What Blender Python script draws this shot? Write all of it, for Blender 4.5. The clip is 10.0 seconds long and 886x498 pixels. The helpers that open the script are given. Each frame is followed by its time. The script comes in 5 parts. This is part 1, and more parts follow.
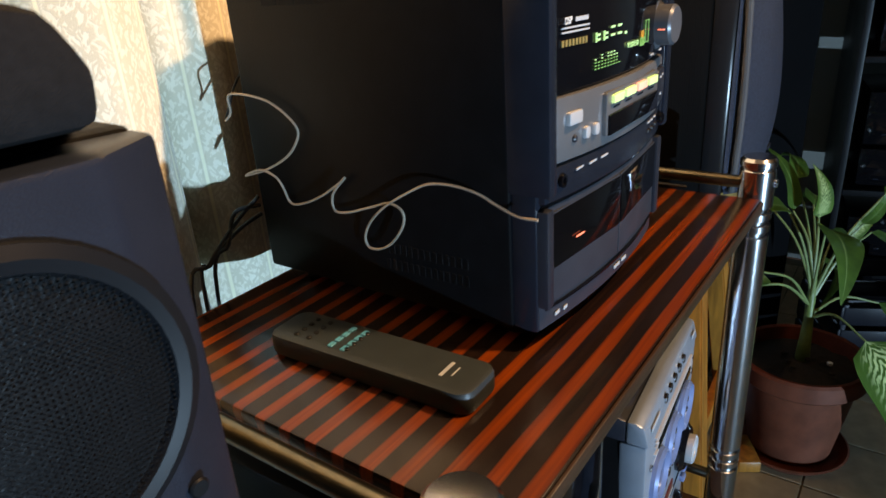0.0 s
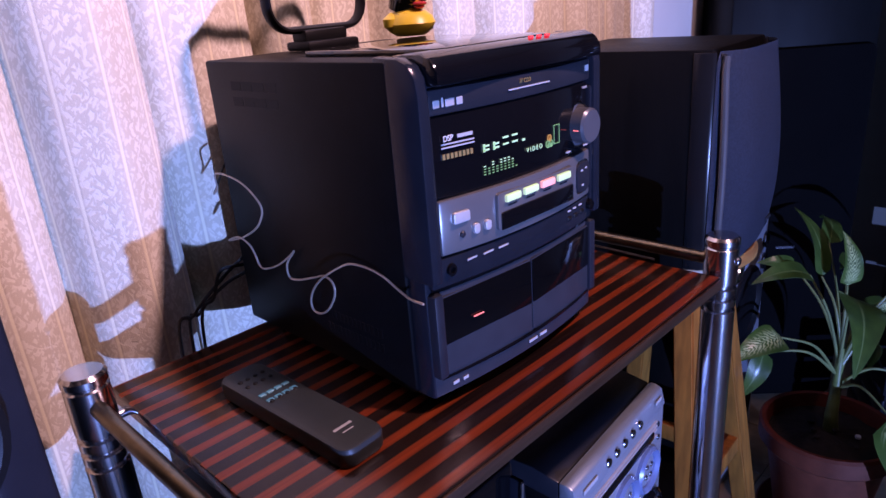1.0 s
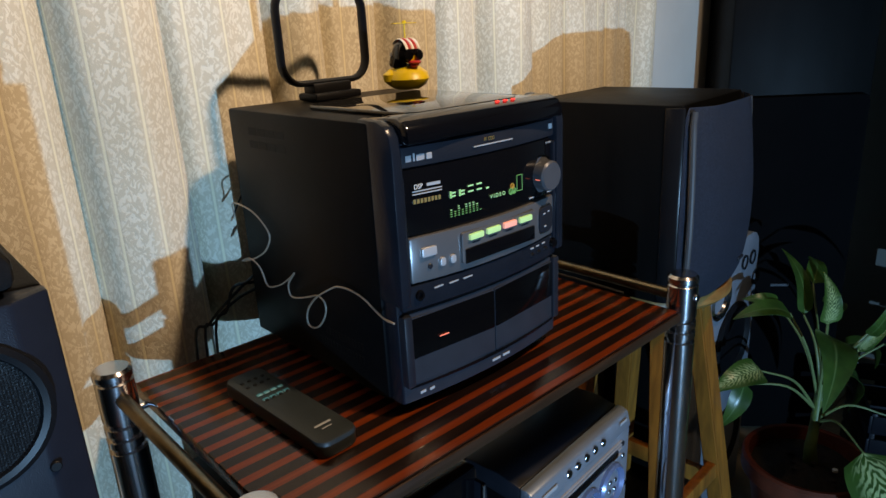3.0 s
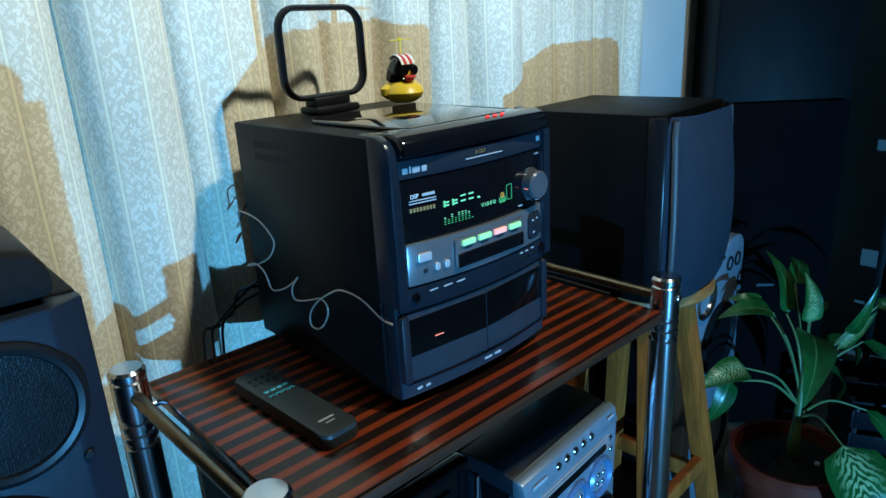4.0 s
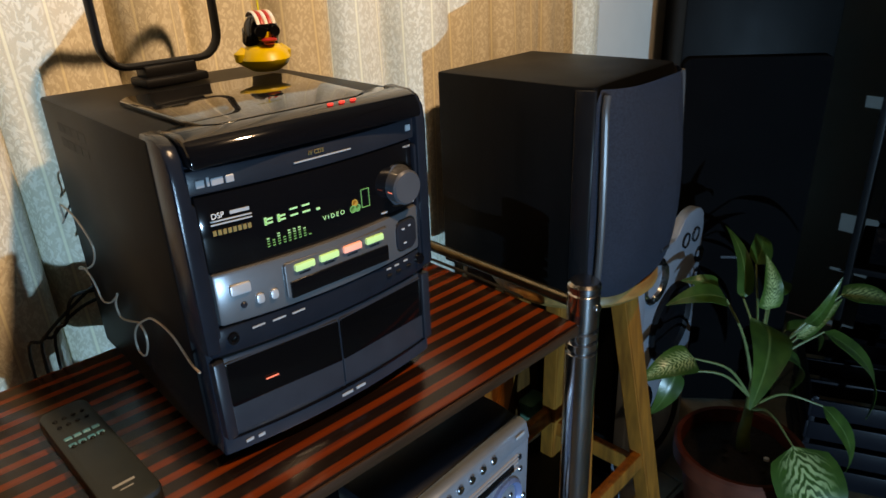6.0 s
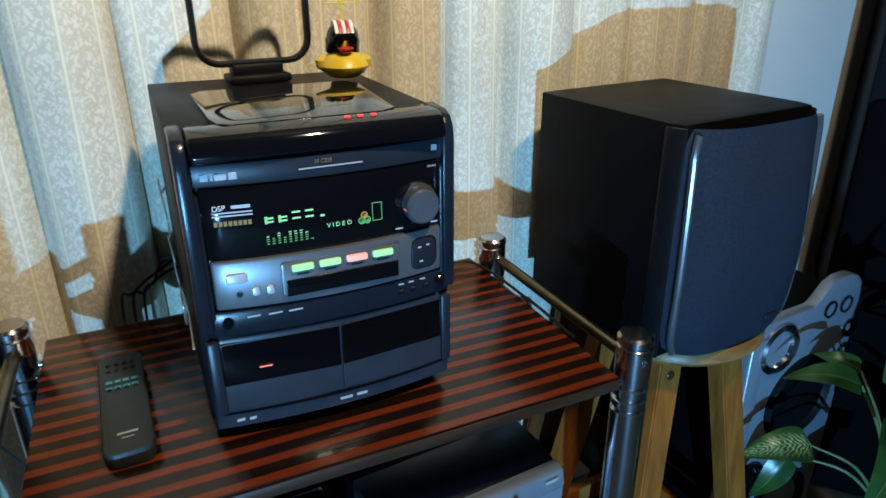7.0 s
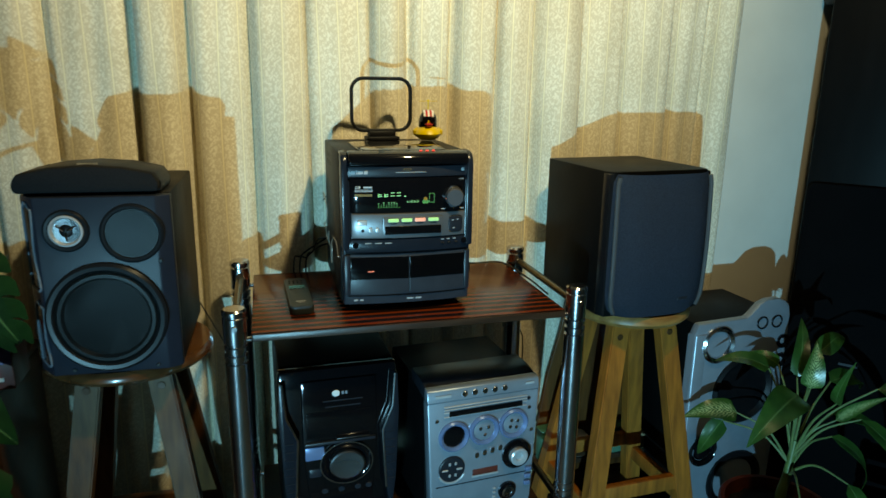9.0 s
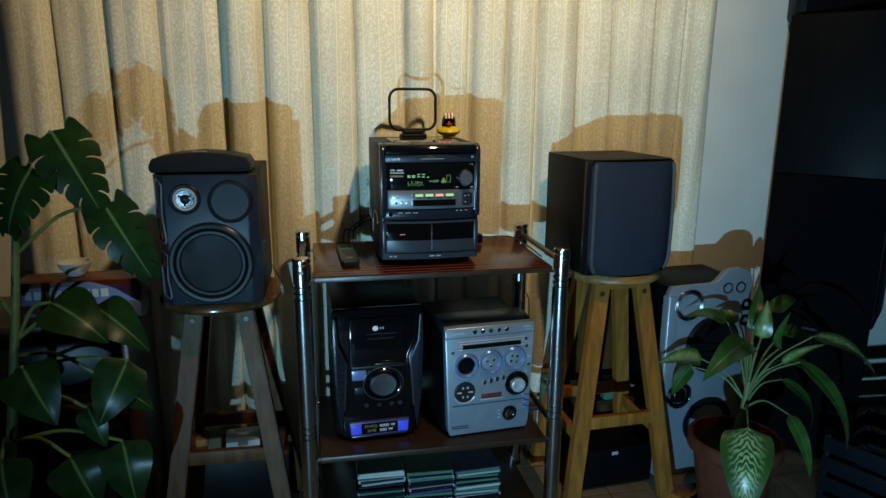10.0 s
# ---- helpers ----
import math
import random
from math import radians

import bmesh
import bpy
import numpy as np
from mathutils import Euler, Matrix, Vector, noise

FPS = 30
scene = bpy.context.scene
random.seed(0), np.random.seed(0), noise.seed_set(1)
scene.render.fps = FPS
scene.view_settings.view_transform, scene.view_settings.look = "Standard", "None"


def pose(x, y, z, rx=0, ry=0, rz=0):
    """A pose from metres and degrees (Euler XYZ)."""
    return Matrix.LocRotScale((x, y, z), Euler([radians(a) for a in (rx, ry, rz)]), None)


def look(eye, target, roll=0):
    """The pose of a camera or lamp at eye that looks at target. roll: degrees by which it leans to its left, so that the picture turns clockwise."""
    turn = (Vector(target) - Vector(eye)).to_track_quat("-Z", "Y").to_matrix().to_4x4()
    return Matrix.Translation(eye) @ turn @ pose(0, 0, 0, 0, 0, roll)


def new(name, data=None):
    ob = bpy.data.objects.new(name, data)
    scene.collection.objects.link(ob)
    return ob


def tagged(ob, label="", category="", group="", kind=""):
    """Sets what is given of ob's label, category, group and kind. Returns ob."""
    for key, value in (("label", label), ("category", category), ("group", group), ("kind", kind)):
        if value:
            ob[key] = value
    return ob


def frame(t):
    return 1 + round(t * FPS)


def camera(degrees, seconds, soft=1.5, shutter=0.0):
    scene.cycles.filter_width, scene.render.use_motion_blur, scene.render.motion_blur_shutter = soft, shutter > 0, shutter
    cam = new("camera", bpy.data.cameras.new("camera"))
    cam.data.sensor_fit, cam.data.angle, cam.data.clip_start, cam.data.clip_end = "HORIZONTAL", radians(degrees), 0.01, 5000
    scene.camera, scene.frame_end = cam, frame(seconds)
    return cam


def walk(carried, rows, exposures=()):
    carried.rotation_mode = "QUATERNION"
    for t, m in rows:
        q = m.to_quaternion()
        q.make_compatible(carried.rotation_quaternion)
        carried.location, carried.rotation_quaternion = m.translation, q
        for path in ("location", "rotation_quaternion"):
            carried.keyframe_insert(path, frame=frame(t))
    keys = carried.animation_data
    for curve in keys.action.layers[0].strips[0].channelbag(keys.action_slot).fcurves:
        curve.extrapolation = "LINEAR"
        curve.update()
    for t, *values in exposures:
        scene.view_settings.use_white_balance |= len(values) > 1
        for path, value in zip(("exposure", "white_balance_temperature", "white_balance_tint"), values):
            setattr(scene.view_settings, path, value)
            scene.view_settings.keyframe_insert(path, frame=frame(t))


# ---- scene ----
cam = camera(66.9, 10.0, 1.5, 0.2)
PATH = [
    (0, (-0.441, -0.224, 1.117), (1.038, 0.873, 0.335), -4.1),
    (0.5, (-0.409, -0.315, 1.156), (0.997, 0.911, 0.435), -5.0),
    (1, (-0.38, -0.397, 1.181), (0.94, 0.938, 0.492), -4.5),
    (1.5, (-0.373, -0.446, 1.196), (0.884, 0.956, 0.52), -4.4),
    (2, (-0.392, -0.484, 1.213), (0.858, 0.926, 0.545), -3.9),
    (2.5, (-0.4, -0.498, 1.218), (0.862, 0.914, 0.576), -3.0),
    (3, (-0.408, -0.514, 1.225), (0.867, 0.894, 0.599), -3.0),
    (4.5, (-0.446, -0.585, 1.254), (0.851, 0.8, 0.624), -3.5),
    (5, (-0.401, -0.633, 1.257), (0.938, 0.684, 0.569), -4.1),
    (5.2, (-0.372, -0.644, 1.254), (0.972, 0.647, 0.529), -4.3),
    (6.3, (-0.148, -0.496, 1.273), (0.992, 0.918, 0.435), -2.6),
    (6.5, (-0.124, -0.501, 1.269), (0.923, 0.984, 0.434), -3.2),
    (7, (-0.033, -0.613, 1.277), (0.738, 1.059, 0.495), -0.3),
    (7.5, (-0.034, -0.745, 1.28), (0.651, 1.016, 0.625), -0.8),
    (8, (-0.114, -0.925, 1.286), (0.566, 0.874, 0.735), -0.0),
    (8.5, (-0.165, -1.104, 1.288), (0.481, 0.704, 0.727), 0.0),
    (9, (-0.151, -1.315, 1.282), (0.349, 0.559, 0.793), 0.9),
    (9.5, (-0.146, -1.535, 1.276), (0.218, 0.367, 0.778), 0.1),
    (10, (-0.183, -1.763, 1.276), (0.189, 0.149, 0.819), 0.3),
]
# seconds, stops, kelvin, tint
exposure_rows = [
    (0.0, 0.55, 14500, 34), (0.5, 0.15, 12000, 36), (1.0, 0.09, 7000, 90), (1.5, -0.02, 9800, -52), (2.0, 0.05, 5900, -3), (2.5, -0.43, 14000, 40),
    (3.0, -0.43, 10000, 28), (4.5, 0.01, 5700, -5), (4.8, 0.0, 6000, 0), (5.0, -0.30, 18000, 70), (6.5, -0.29, 9200, 14), (7.0, -0.21, 7300, 13), (7.5, -0.52, 5000, 62),
    (8.0, -0.64, 15500, 60), (8.5, -0.30, 6700, 14), (9.0, -0.38, 11600, -3), (9.5, -0.27, 5800, -4), (10.0, -0.68, 10200, 9),
]
walk(cam, [(t, look(eye, target, roll)) for t, eye, target, roll in PATH], exposure_rows)

# ---- world and lamps ----
world = bpy.data.worlds.new("night")
scene.world = world
world.use_nodes = True
world.node_tree.nodes["Background"].inputs[0].default_value = (0.010, 0.011, 0.014, 1)
world.node_tree.nodes["Background"].inputs[1].default_value = 1.0


# the pendant lamp under the ceiling, and the party light on the floor
def spot_lamp(name, at, target, power, color, radius, angle, blend):
    data = bpy.data.lights.new(name, "SPOT")
    data.energy, data.color, data.shadow_soft_size = power, color, radius
    data.spot_size, data.spot_blend = radians(angle), blend
    ob = new(name, data)
    ob.matrix_world = look(at, target)
    return ob


spot_lamp("room_light", (0.41, -0.83, 2.33), (0.14, 0.4, 1.84), 138, (1.0, 0.93, 0.76), 0.045, 122, 1.0)
spot_lamp("party_light", (-1.1, -3.2, 0.22), (1.06, 0.4, 1.14), 900, (0.14, 0.49, 1.0), 0.02, 62, 1.0)


# ---- materials ----
def mat(name, color, rough=0.5, metal=0.0, vary=0.25, scale=30.0, bump=0.0, bump_scale=200.0, stretch=(1, 1, 1), color2=None, spec=0.5, coat=0.0):
    m = bpy.data.materials.new(name)
    m.use_nodes = True
    nt = m.node_tree
    n, l = nt.nodes, nt.links
    b = n["Principled BSDF"]
    b.inputs["Roughness"].default_value, b.inputs["Metallic"].default_value = rough, metal
    b.inputs["Specular IOR Level"].default_value = spec
    b.inputs["Coat Weight"].default_value = coat
    b.inputs["Coat Roughness"].default_value = 0.08
    co = n.new("ShaderNodeTexCoord")
    mp = n.new("ShaderNodeMapping")
    mp.inputs["Scale"].default_value = stretch
    l.new(co.outputs["Object"], mp.inputs["Vector"])
    t = n.new("ShaderNodeTexNoise")
    t.inputs["Scale"].default_value, t.inputs["Detail"].default_value = scale, 5
    l.new(mp.outputs[0], t.inputs["Vector"])
    r = n.new("ShaderNodeValToRGB")
    r.color_ramp.elements[0].position, r.color_ramp.elements[1].position = 0.3, 0.7
    c2 = color2 or tuple(c * (1 - vary) for c in color)
    r.color_ramp.elements[0].color, r.color_ramp.elements[1].color = (*c2, 1), (*color, 1)
    l.new(t.outputs[0], r.inputs[0])
    l.new(r.outputs[0], b.inputs["Base Color"])
    rr = n.new("ShaderNodeMapRange")
    rr.inputs["To Min"].default_value, rr.inputs["To Max"].default_value = max(rough * 0.8, 0.01), min(rough * 1.25, 1)
    t3 = n.new("ShaderNodeTexNoise")
    t3.inputs["Scale"].default_value = 9
    l.new(co.outputs["Object"], t3.inputs["Vector"])
    l.new(t3.outputs[0], rr.inputs[0])
    l.new(rr.outputs[0], b.inputs["Roughness"])
    if bump:
        t2 = n.new("ShaderNodeTexNoise")
        t2.inputs["Scale"].default_value, t2.inputs["Detail"].default_value = bump_scale, 3
        l.new(mp.outputs[0], t2.inputs["Vector"])
        bp = n.new("ShaderNodeBump")
        bp.inputs["Strength"].default_value, bp.inputs["Distance"].default_value = bump, 0.001
        l.new(t2.outputs[0], bp.inputs["Height"])
        l.new(bp.outputs[0], b.inputs["Normal"])
    return m


def glow(name, color, strength):
    m = mat(name, color, 0.4)
    b = m.node_tree.nodes["Principled BSDF"]
    b.inputs["Emission Color"].default_value, b.inputs["Emission Strength"].default_value = (*color, 1), strength
    return m


M = dict(
    cabinet=mat("black_painted_metal", (0.0045, 0.0045, 0.005), 0.42, 0, 0.3, 60, 0.15, 700, spec=0.09),
    gloss=mat("black_gloss_plastic", (0.004, 0.004, 0.005), 0.06, 0, 0.2, 10, spec=0.6),
    darkwin=mat("dark_window", (0.003, 0.003, 0.0035), 0.08, 0, 0.2, 10, spec=0.3),
    lid=mat("smoked_acrylic", (0.012, 0.012, 0.013), 0.03, 0, 0.2, 10, spec=0.7, coat=0.35),
    plastic=mat("dark_grey_plastic", (0.011, 0.015, 0.022), 0.2, 0, 0.2, 40, 0.1, 900, spec=0.26),
    plastic2=mat("charcoal_plastic", (0.017, 0.020, 0.027), 0.32, 0, 0.2, 40, 0.1, 900, spec=0.4),
    knob=mat("grey_knob_plastic", (0.085, 0.09, 0.10), 0.32, 0.2, 0.1, 40),
    deckgrey=mat("deck_grey_plastic", (0.030, 0.035, 0.044), 0.3, 0, 0.2, 40, 0.1, 900, spec=0.35),
    black=mat("matt_black_plastic", (0.006, 0.006, 0.007), 0.45, 0, 0.25, 40, 0.1, 900, spec=0.2),
    panel=mat("gunmetal_plastic", (0.19, 0.195, 0.205), 0.3, 0.55, 0.14, 25, 0.04, 900),
    litpink=glow("lit_pink_button", (1.0, 0.42, 0.34), 0.62),
    silver=mat("silver_plastic", (0.30, 0.36, 0.42), 0.33, 0.45, 0.12, 25, 0.04, 900),
    silver2=mat("bright_silver_plastic", (0.60, 0.61, 0.63), 0.3, 0.4, 0.1, 25),
    vinyl=mat("black_vinyl_wrap", (0.005, 0.005, 0.005), 0.45, 0, 0.35, 40, 0.35, 500, (1, 1, 0.12), spec=0.08),
    blackcloth=mat("black_speaker_cloth", (0.014, 0.014, 0.015), 0.8, 0, 0.3, 300, 0.5, 1500, spec=0.1),
    fabric=mat("grille_cloth", (0.050, 0.066, 0.096), 0.75, 0, 0.3, 300, 0.6, 1500, spec=0.15),
    towercloth=mat("black_tower_cloth", (0.0035, 0.0035, 0.004), 0.85, 0, 0.3, 300, 0.4, 1500, spec=0.04),
    stoolwood=mat("brown_pine", (0.15, 0.062, 0.018), 0.5, 0, 0.5, 14, 0.25, 60, (5, 5, 0.5), (0.07, 0.026, 0.008), spec=0.25),
    baffle=mat("grey_baffle_plastic", (0.014, 0.019, 0.030), 0.36, 0, 0.15, 40, 0.2, 1200, spec=0.25),
    cone=mat("paper_cone", (0.007, 0.007, 0.008), 0.32, 0, 0.3, 60, 0.3, 500, spec=0.16),
    rubber=mat("black_rubber", (0.005, 0.005, 0.005), 0.35, 0, 0.2, 40, spec=0.1),
    varnish=mat("varnished_brown_board", (0.16, 0.055, 0.016), 0.22, 0, 0.6, 7, 0.1, 60, (6, 6, 0.7), (0.045, 0.016, 0.007), spec=0.4),
    chrome=mat("chrome_tube", (0.58, 0.58, 0.60), 0.18, 1.0, 0.12, 18),
    brushed=mat("brushed_metal", (0.34, 0.35, 0.37), 0.28, 1.0, 0.2, 30),
    brass=mat("tarnished_rail", (0.24, 0.20, 0.14), 0.32, 1.0, 0.35, 40),
    pine=mat("pine_wood", (0.50, 0.150, 0.024), 0.42, 0, 0.5, 14, 0.25, 60, (5, 5, 0.5), (0.24, 0.07, 0.013)),
    seat=mat("varnished_brown_wood", (0.13, 0.05, 0.018), 0.22, 0, 0.5, 12, 0.1, 60, (1, 6, 6), (0.06, 0.02, 0.008), coat=0.6),
    pineseat=mat("pine_seat", (0.42, 0.20, 0.06), 0.4, 0, 0.5, 12, 0.1, 60, (1, 6, 6), (0.24, 0.09, 0.025)),
    # dark colour for the other walls and ceiling, to cut bounced light
    dim=mat("low_bounce_paint", (0.20, 0.19, 0.17), 0.8, 0, 0.1, 6, 0.2, 120),
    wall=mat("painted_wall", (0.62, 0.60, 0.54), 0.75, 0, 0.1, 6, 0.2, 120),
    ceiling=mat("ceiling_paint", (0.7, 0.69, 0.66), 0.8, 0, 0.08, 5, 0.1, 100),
    tile=mat("beige_floor_tile", (0.42, 0.33, 0.22), 0.4, 0, 0.3, 25, 0.1, 120),
    grout=mat("floor_grout", (0.20, 0.16, 0.11), 0.8, 0, 0.3, 40),
    terracotta=mat("terracotta", (0.20, 0.040, 0.022), 0.5, 0, 0.4, 25, 0.2, 200, spec=0.25),
    soil=mat("potting_soil", (0.020, 0.013, 0.009), 0.95, 0, 0.6, 90, 1.0, 120),
    stem=mat("plant_stem", (0.13, 0.20, 0.05), 0.5, 0, 0.35, 40),
    petiole=mat("pale_petiole", (0.15, 0.21, 0.07), 0.45, 0, 0.3, 40),
    yellow=mat("yellow_rubber", (0.75, 0.52, 0.03), 0.35, 0, 0.12, 20),
    red=mat("red_paint", (0.55, 0.03, 0.03), 0.35, 0, 0.15, 30),
    white=mat("white_paint", (0.78, 0.78, 0.76), 0.4, 0, 0.08, 30),
    grey=mat("grey_print", (0.42, 0.43, 0.44), 0.4, 0, 0.1, 30),
    gold=mat("gold_print", (0.30, 0.20, 0.07), 0.4, 0, 0.1, 30),
    teal=mat("teal_button", (0.03, 0.30, 0.42), 0.4, 0, 0.1, 30),
    wire=mat("clear_wire", (0.50, 0.40, 0.32), 0.35, 0.4, 0.2, 30),
    cable=mat("black_cable", (0.012, 0.012, 0.012), 0.45, 0, 0.2, 30),
    darkwood=mat("dark_stained_wood", (0.060, 0.026, 0.014), 0.35, 0, 0.5, 14, 0.2, 60, (0.6, 8, 8)),
    card=mat("brown_cardboard", (0.26, 0.17, 0.09), 0.8, 0, 0.25, 20),
    paper=mat("white_paper", (0.6, 0.58, 0.54), 0.7, 0, 0.12, 20),
    greenbox=mat("green_plastic", (0.05, 0.20, 0.13), 0.35, 0, 0.2, 20),
    bluebox=mat("dark_blue_plastic", (0.009, 0.010, 0.014), 0.4, 0, 0.2, 20, spec=0.15),
    purple=mat("purple_print", (0.10, 0.06, 0.22), 0.4, 0, 0.3, 20),
    bluering=mat("blue_ring", (0.16, 0.26, 0.46), 0.25, 0.3, 0.15, 30),
    amber=mat("red_brown_print", (0.16, 0.03, 0.02), 0.35, 0, 0.3, 20),
    vfd=glow("green_display", (0.30, 0.80, 0.40), 0.34),
    vfdred=glow("amber_display", (0.55, 0.30, 0.06), 0.18),
    vfdim=glow("dim_green_display", (0.10, 0.42, 0.14), 0.22),
    ring=mat("black_driver_ring", (0.010, 0.011, 0.013), 0.3, 0.0, 0.15, 30, spec=0.16),
    moulding=mat("satin_black_moulding", (0.010, 0.010, 0.011), 0.24, 0, 0.15, 30, spec=0.3),
    bead=mat("glossy_grille_edge", (0.09, 0.095, 0.10), 0.2, 0.2, 0.1, 30, spec=0.7),
    remote=mat("grey_green_plastic", (0.026, 0.033, 0.034), 0.42, 0, 0.2, 40, 0.15, 900, spec=0.3),
    litgreen=glow("lit_green_button", (0.40, 0.80, 0.36), 0.5),
    litred=glow("lit_red_button", (1.0, 0.25, 0.18), 0.9),
    led=glow("red_led", (1.0, 0.05, 0.04), 1.3),
    blueled=glow("blue_backlight", (0.01, 0.08, 0.85), 0.32),
)


def shelf_material():
    """Dark veneer with narrow orange strips along the board."""
    m = mat("striped_veneer", (0.030, 0.012, 0.007), 0.22, 0, 0.4, 20, 0.05, 80, (0.5, 10, 1), spec=0.36, coat=0.10)
    nt = m.node_tree
    n, l = nt.nodes, nt.links
    b = n["Principled BSDF"]
    co = n.new("ShaderNodeTexCoord")
    sp = n.new("ShaderNodeSeparateXYZ")
    l.new(co.outputs["Object"], sp.inputs[0])
    wob = n.new("ShaderNodeTexNoise")
    wob.inputs["Scale"].default_value = 4
    mul = n.new("ShaderNodeMath")
    mul.operation = "MULTIPLY_ADD"
    mul.inputs[1].default_value, mul.inputs[2].default_value = 0.004, 0
    l.new(wob.outputs[0], mul.inputs[0])
    add = n.new("ShaderNodeMath")
    l.new(sp.outputs[1], add.inputs[0])
    l.new(mul.outputs[0], add.inputs[1])
    div = n.new("ShaderNodeMath")
    div.operation = "DIVIDE"
    div.inputs[1].default_value = 0.0264
    l.new(add.outputs[0], div.inputs[0])
    fr = n.new("ShaderNodeMath")
    fr.operation = "PINGPONG"
    fr.inputs[1].default_value = 0.5
    l.new(div.outputs[0], fr.inputs[0])
    rp = n.new("ShaderNodeValToRGB")
    rp.color_ramp.elements[0].position, rp.color_ramp.elements[1].position = 0.26, 0.34
    rp.color_ramp.elements[0].color, rp.color_ramp.elements[1].color = (0, 0, 0, 1), (1, 1, 1, 1)
    l.new(fr.outputs[0], rp.inputs[0])
    grain = n.new("ShaderNodeTexNoise")
    grain.inputs["Scale"].default_value, grain.inputs["Detail"].default_value = 60, 6
    mp = n.new("ShaderNodeMapping")
    mp.inputs["Scale"].default_value = (0.15, 6, 1)
    l.new(co.outputs["Object"], mp.inputs[0])
    l.new(mp.outputs[0], grain.inputs[0])
    warm = n.new("ShaderNodeValToRGB")
    warm.color_ramp.elements[0].position, warm.color_ramp.elements[1].position = 0.3, 0.7
    warm.color_ramp.elements[0].color, warm.color_ramp.elements[1].color = (0.12, 0.017, 0.005, 1), (0.235, 0.037, 0.008, 1)
    dark = n.new("ShaderNodeValToRGB")
    dark.color_ramp.elements[0].position, dark.color_ramp.elements[1].position = 0.3, 0.7
    dark.color_ramp.elements[0].color, dark.color_ramp.elements[1].color = (0.006, 0.003, 0.0025, 1), (0.018, 0.008, 0.005, 1)
    l.new(grain.outputs[0], warm.inputs[0])
    l.new(grain.outputs[0], dark.inputs[0])
    mx = n.new("ShaderNodeMix")
    mx.data_type = "RGBA"
    l.new(rp.outputs[0], mx.inputs[0])
    l.new(dark.outputs[0], mx.inputs[6])
    l.new(warm.outputs[0], mx.inputs[7])
    l.new(mx.outputs[2], b.inputs["Base Color"])
    return m


def curtain_material():
    """Cream woven cloth: broad figured bands between fine plain lines."""
    m = bpy.data.materials.new("figured_curtain_cloth")
    m.use_nodes = True
    nt = m.node_tree
    n, l = nt.nodes, nt.links
    b = n["Principled BSDF"]
    b.inputs["Roughness"].default_value = 0.8
    b.inputs["Sheen Weight"].default_value = 0.2
    uv = n.new("ShaderNodeUVMap")
    uv.uv_map = "cloth"
    sp = n.new("ShaderNodeSeparateXYZ")
    l.new(uv.outputs[0], sp.inputs[0])

    def math_node(op, a, v):
        q = n.new("ShaderNodeMath")
        q.operation = op
        l.new(a, q.inputs[0])
        if isinstance(v, (int, float)):
            q.inputs[1].default_value = v
        else:
            l.new(v, q.inputs[1])
        return q.outputs[0]

    def ramp(a, *stops):
        q = n.new("ShaderNodeValToRGB")
        el = q.color_ramp.elements
        while len(el) < len(stops):
            el.new(0.5)
        for e, (p, c) in zip(el, stops):
            e.position, e.color = p, (*c, 1)
        l.new(a, q.inputs[0])
        return q.outputs[0]

    def mixed(f, a, c):
        q = n.new("ShaderNodeMix")
        q.data_type = "RGBA"
        l.new(f, q.inputs[0])
        l.new(a, q.inputs[6])
        l.new(c, q.inputs[7])
        return q.outputs[2]

    # figure: slender crossing leaves
    warp = n.new("ShaderNodeTexNoise")
    warp.inputs["Scale"].default_value = 28
    l.new(uv.outputs[0], warp.inputs[0])
    vm = n.new("ShaderNodeVectorMath")
    vm.operation = "MULTIPLY_ADD"
    vm.inputs[1].default_value = (0.016, 0.016, 0)
    l.new(warp.outputs[1], vm.inputs[0])
    l.new(uv.outputs[0], vm.inputs[2])
    strokes = []
    for turn, low in ((38, 0.515), (-34, 0.52), (4, 0.56)):
        spin = n.new("ShaderNodeMapping")
        spin.inputs["Rotation"].default_value = (0, 0, radians(turn))
        l.new(vm.outputs[0], spin.inputs[0])
        stretch = n.new("ShaderNodeMapping")
        stretch.inputs["Scale"].default_value = (215, 80, 1)
        stretch.inputs["Location"].default_value = (turn, 7.0, turn)
        l.new(spin.outputs[0], stretch.inputs[0])
        fine = n.new("ShaderNodeTexNoise")
        fine.inputs["Scale"].default_value, fine.inputs["Detail"].default_value = 1.0, 1
        l.new(stretch.outputs[0], fine.inputs[0])
        strokes.append(ramp(fine.outputs[0], (low, (0, 0, 0)), (low + 0.06, (1, 1, 1))))
    figure = math_node("MAXIMUM", math_node("MAXIMUM", strokes[0], strokes[1]), strokes[2])
    # bands across the width
    band = math_node("PINGPONG", math_node("DIVIDE", sp.outputs[0], 0.052), 0.5)
    plain = ramp(band, (0.035, (0.15, 0.15, 0.15)), (0.06, (1, 1, 1)))
    figure = math_node("MULTIPLY", figure, plain)
    base = ramp(band, (0.0, (0.86, 0.79, 0.58)), (0.026, (0.84, 0.77, 0.57)), (0.042, (0.64, 0.56, 0.43)), (0.085, (0.76, 0.70, 0.57)), (0.5, (0.82, 0.77, 0.64)))
    ink = ramp(band, (0.0, (0.52, 0.43, 0.29)), (0.5, (0.42, 0.33, 0.20)))
    wide = n.new("ShaderNodeTexNoise")
    wide.inputs["Scale"].default_value = 5
    l.new(uv.outputs[0], wide.inputs[0])
    col = mixed(math_node("MULTIPLY", figure, 0.44), base, ink)
    tone = ramp(wide.outputs[0], (0.3, (0.88, 0.86, 0.82)), (0.7, (1, 1, 1)))
    q = n.new("ShaderNodeMix")
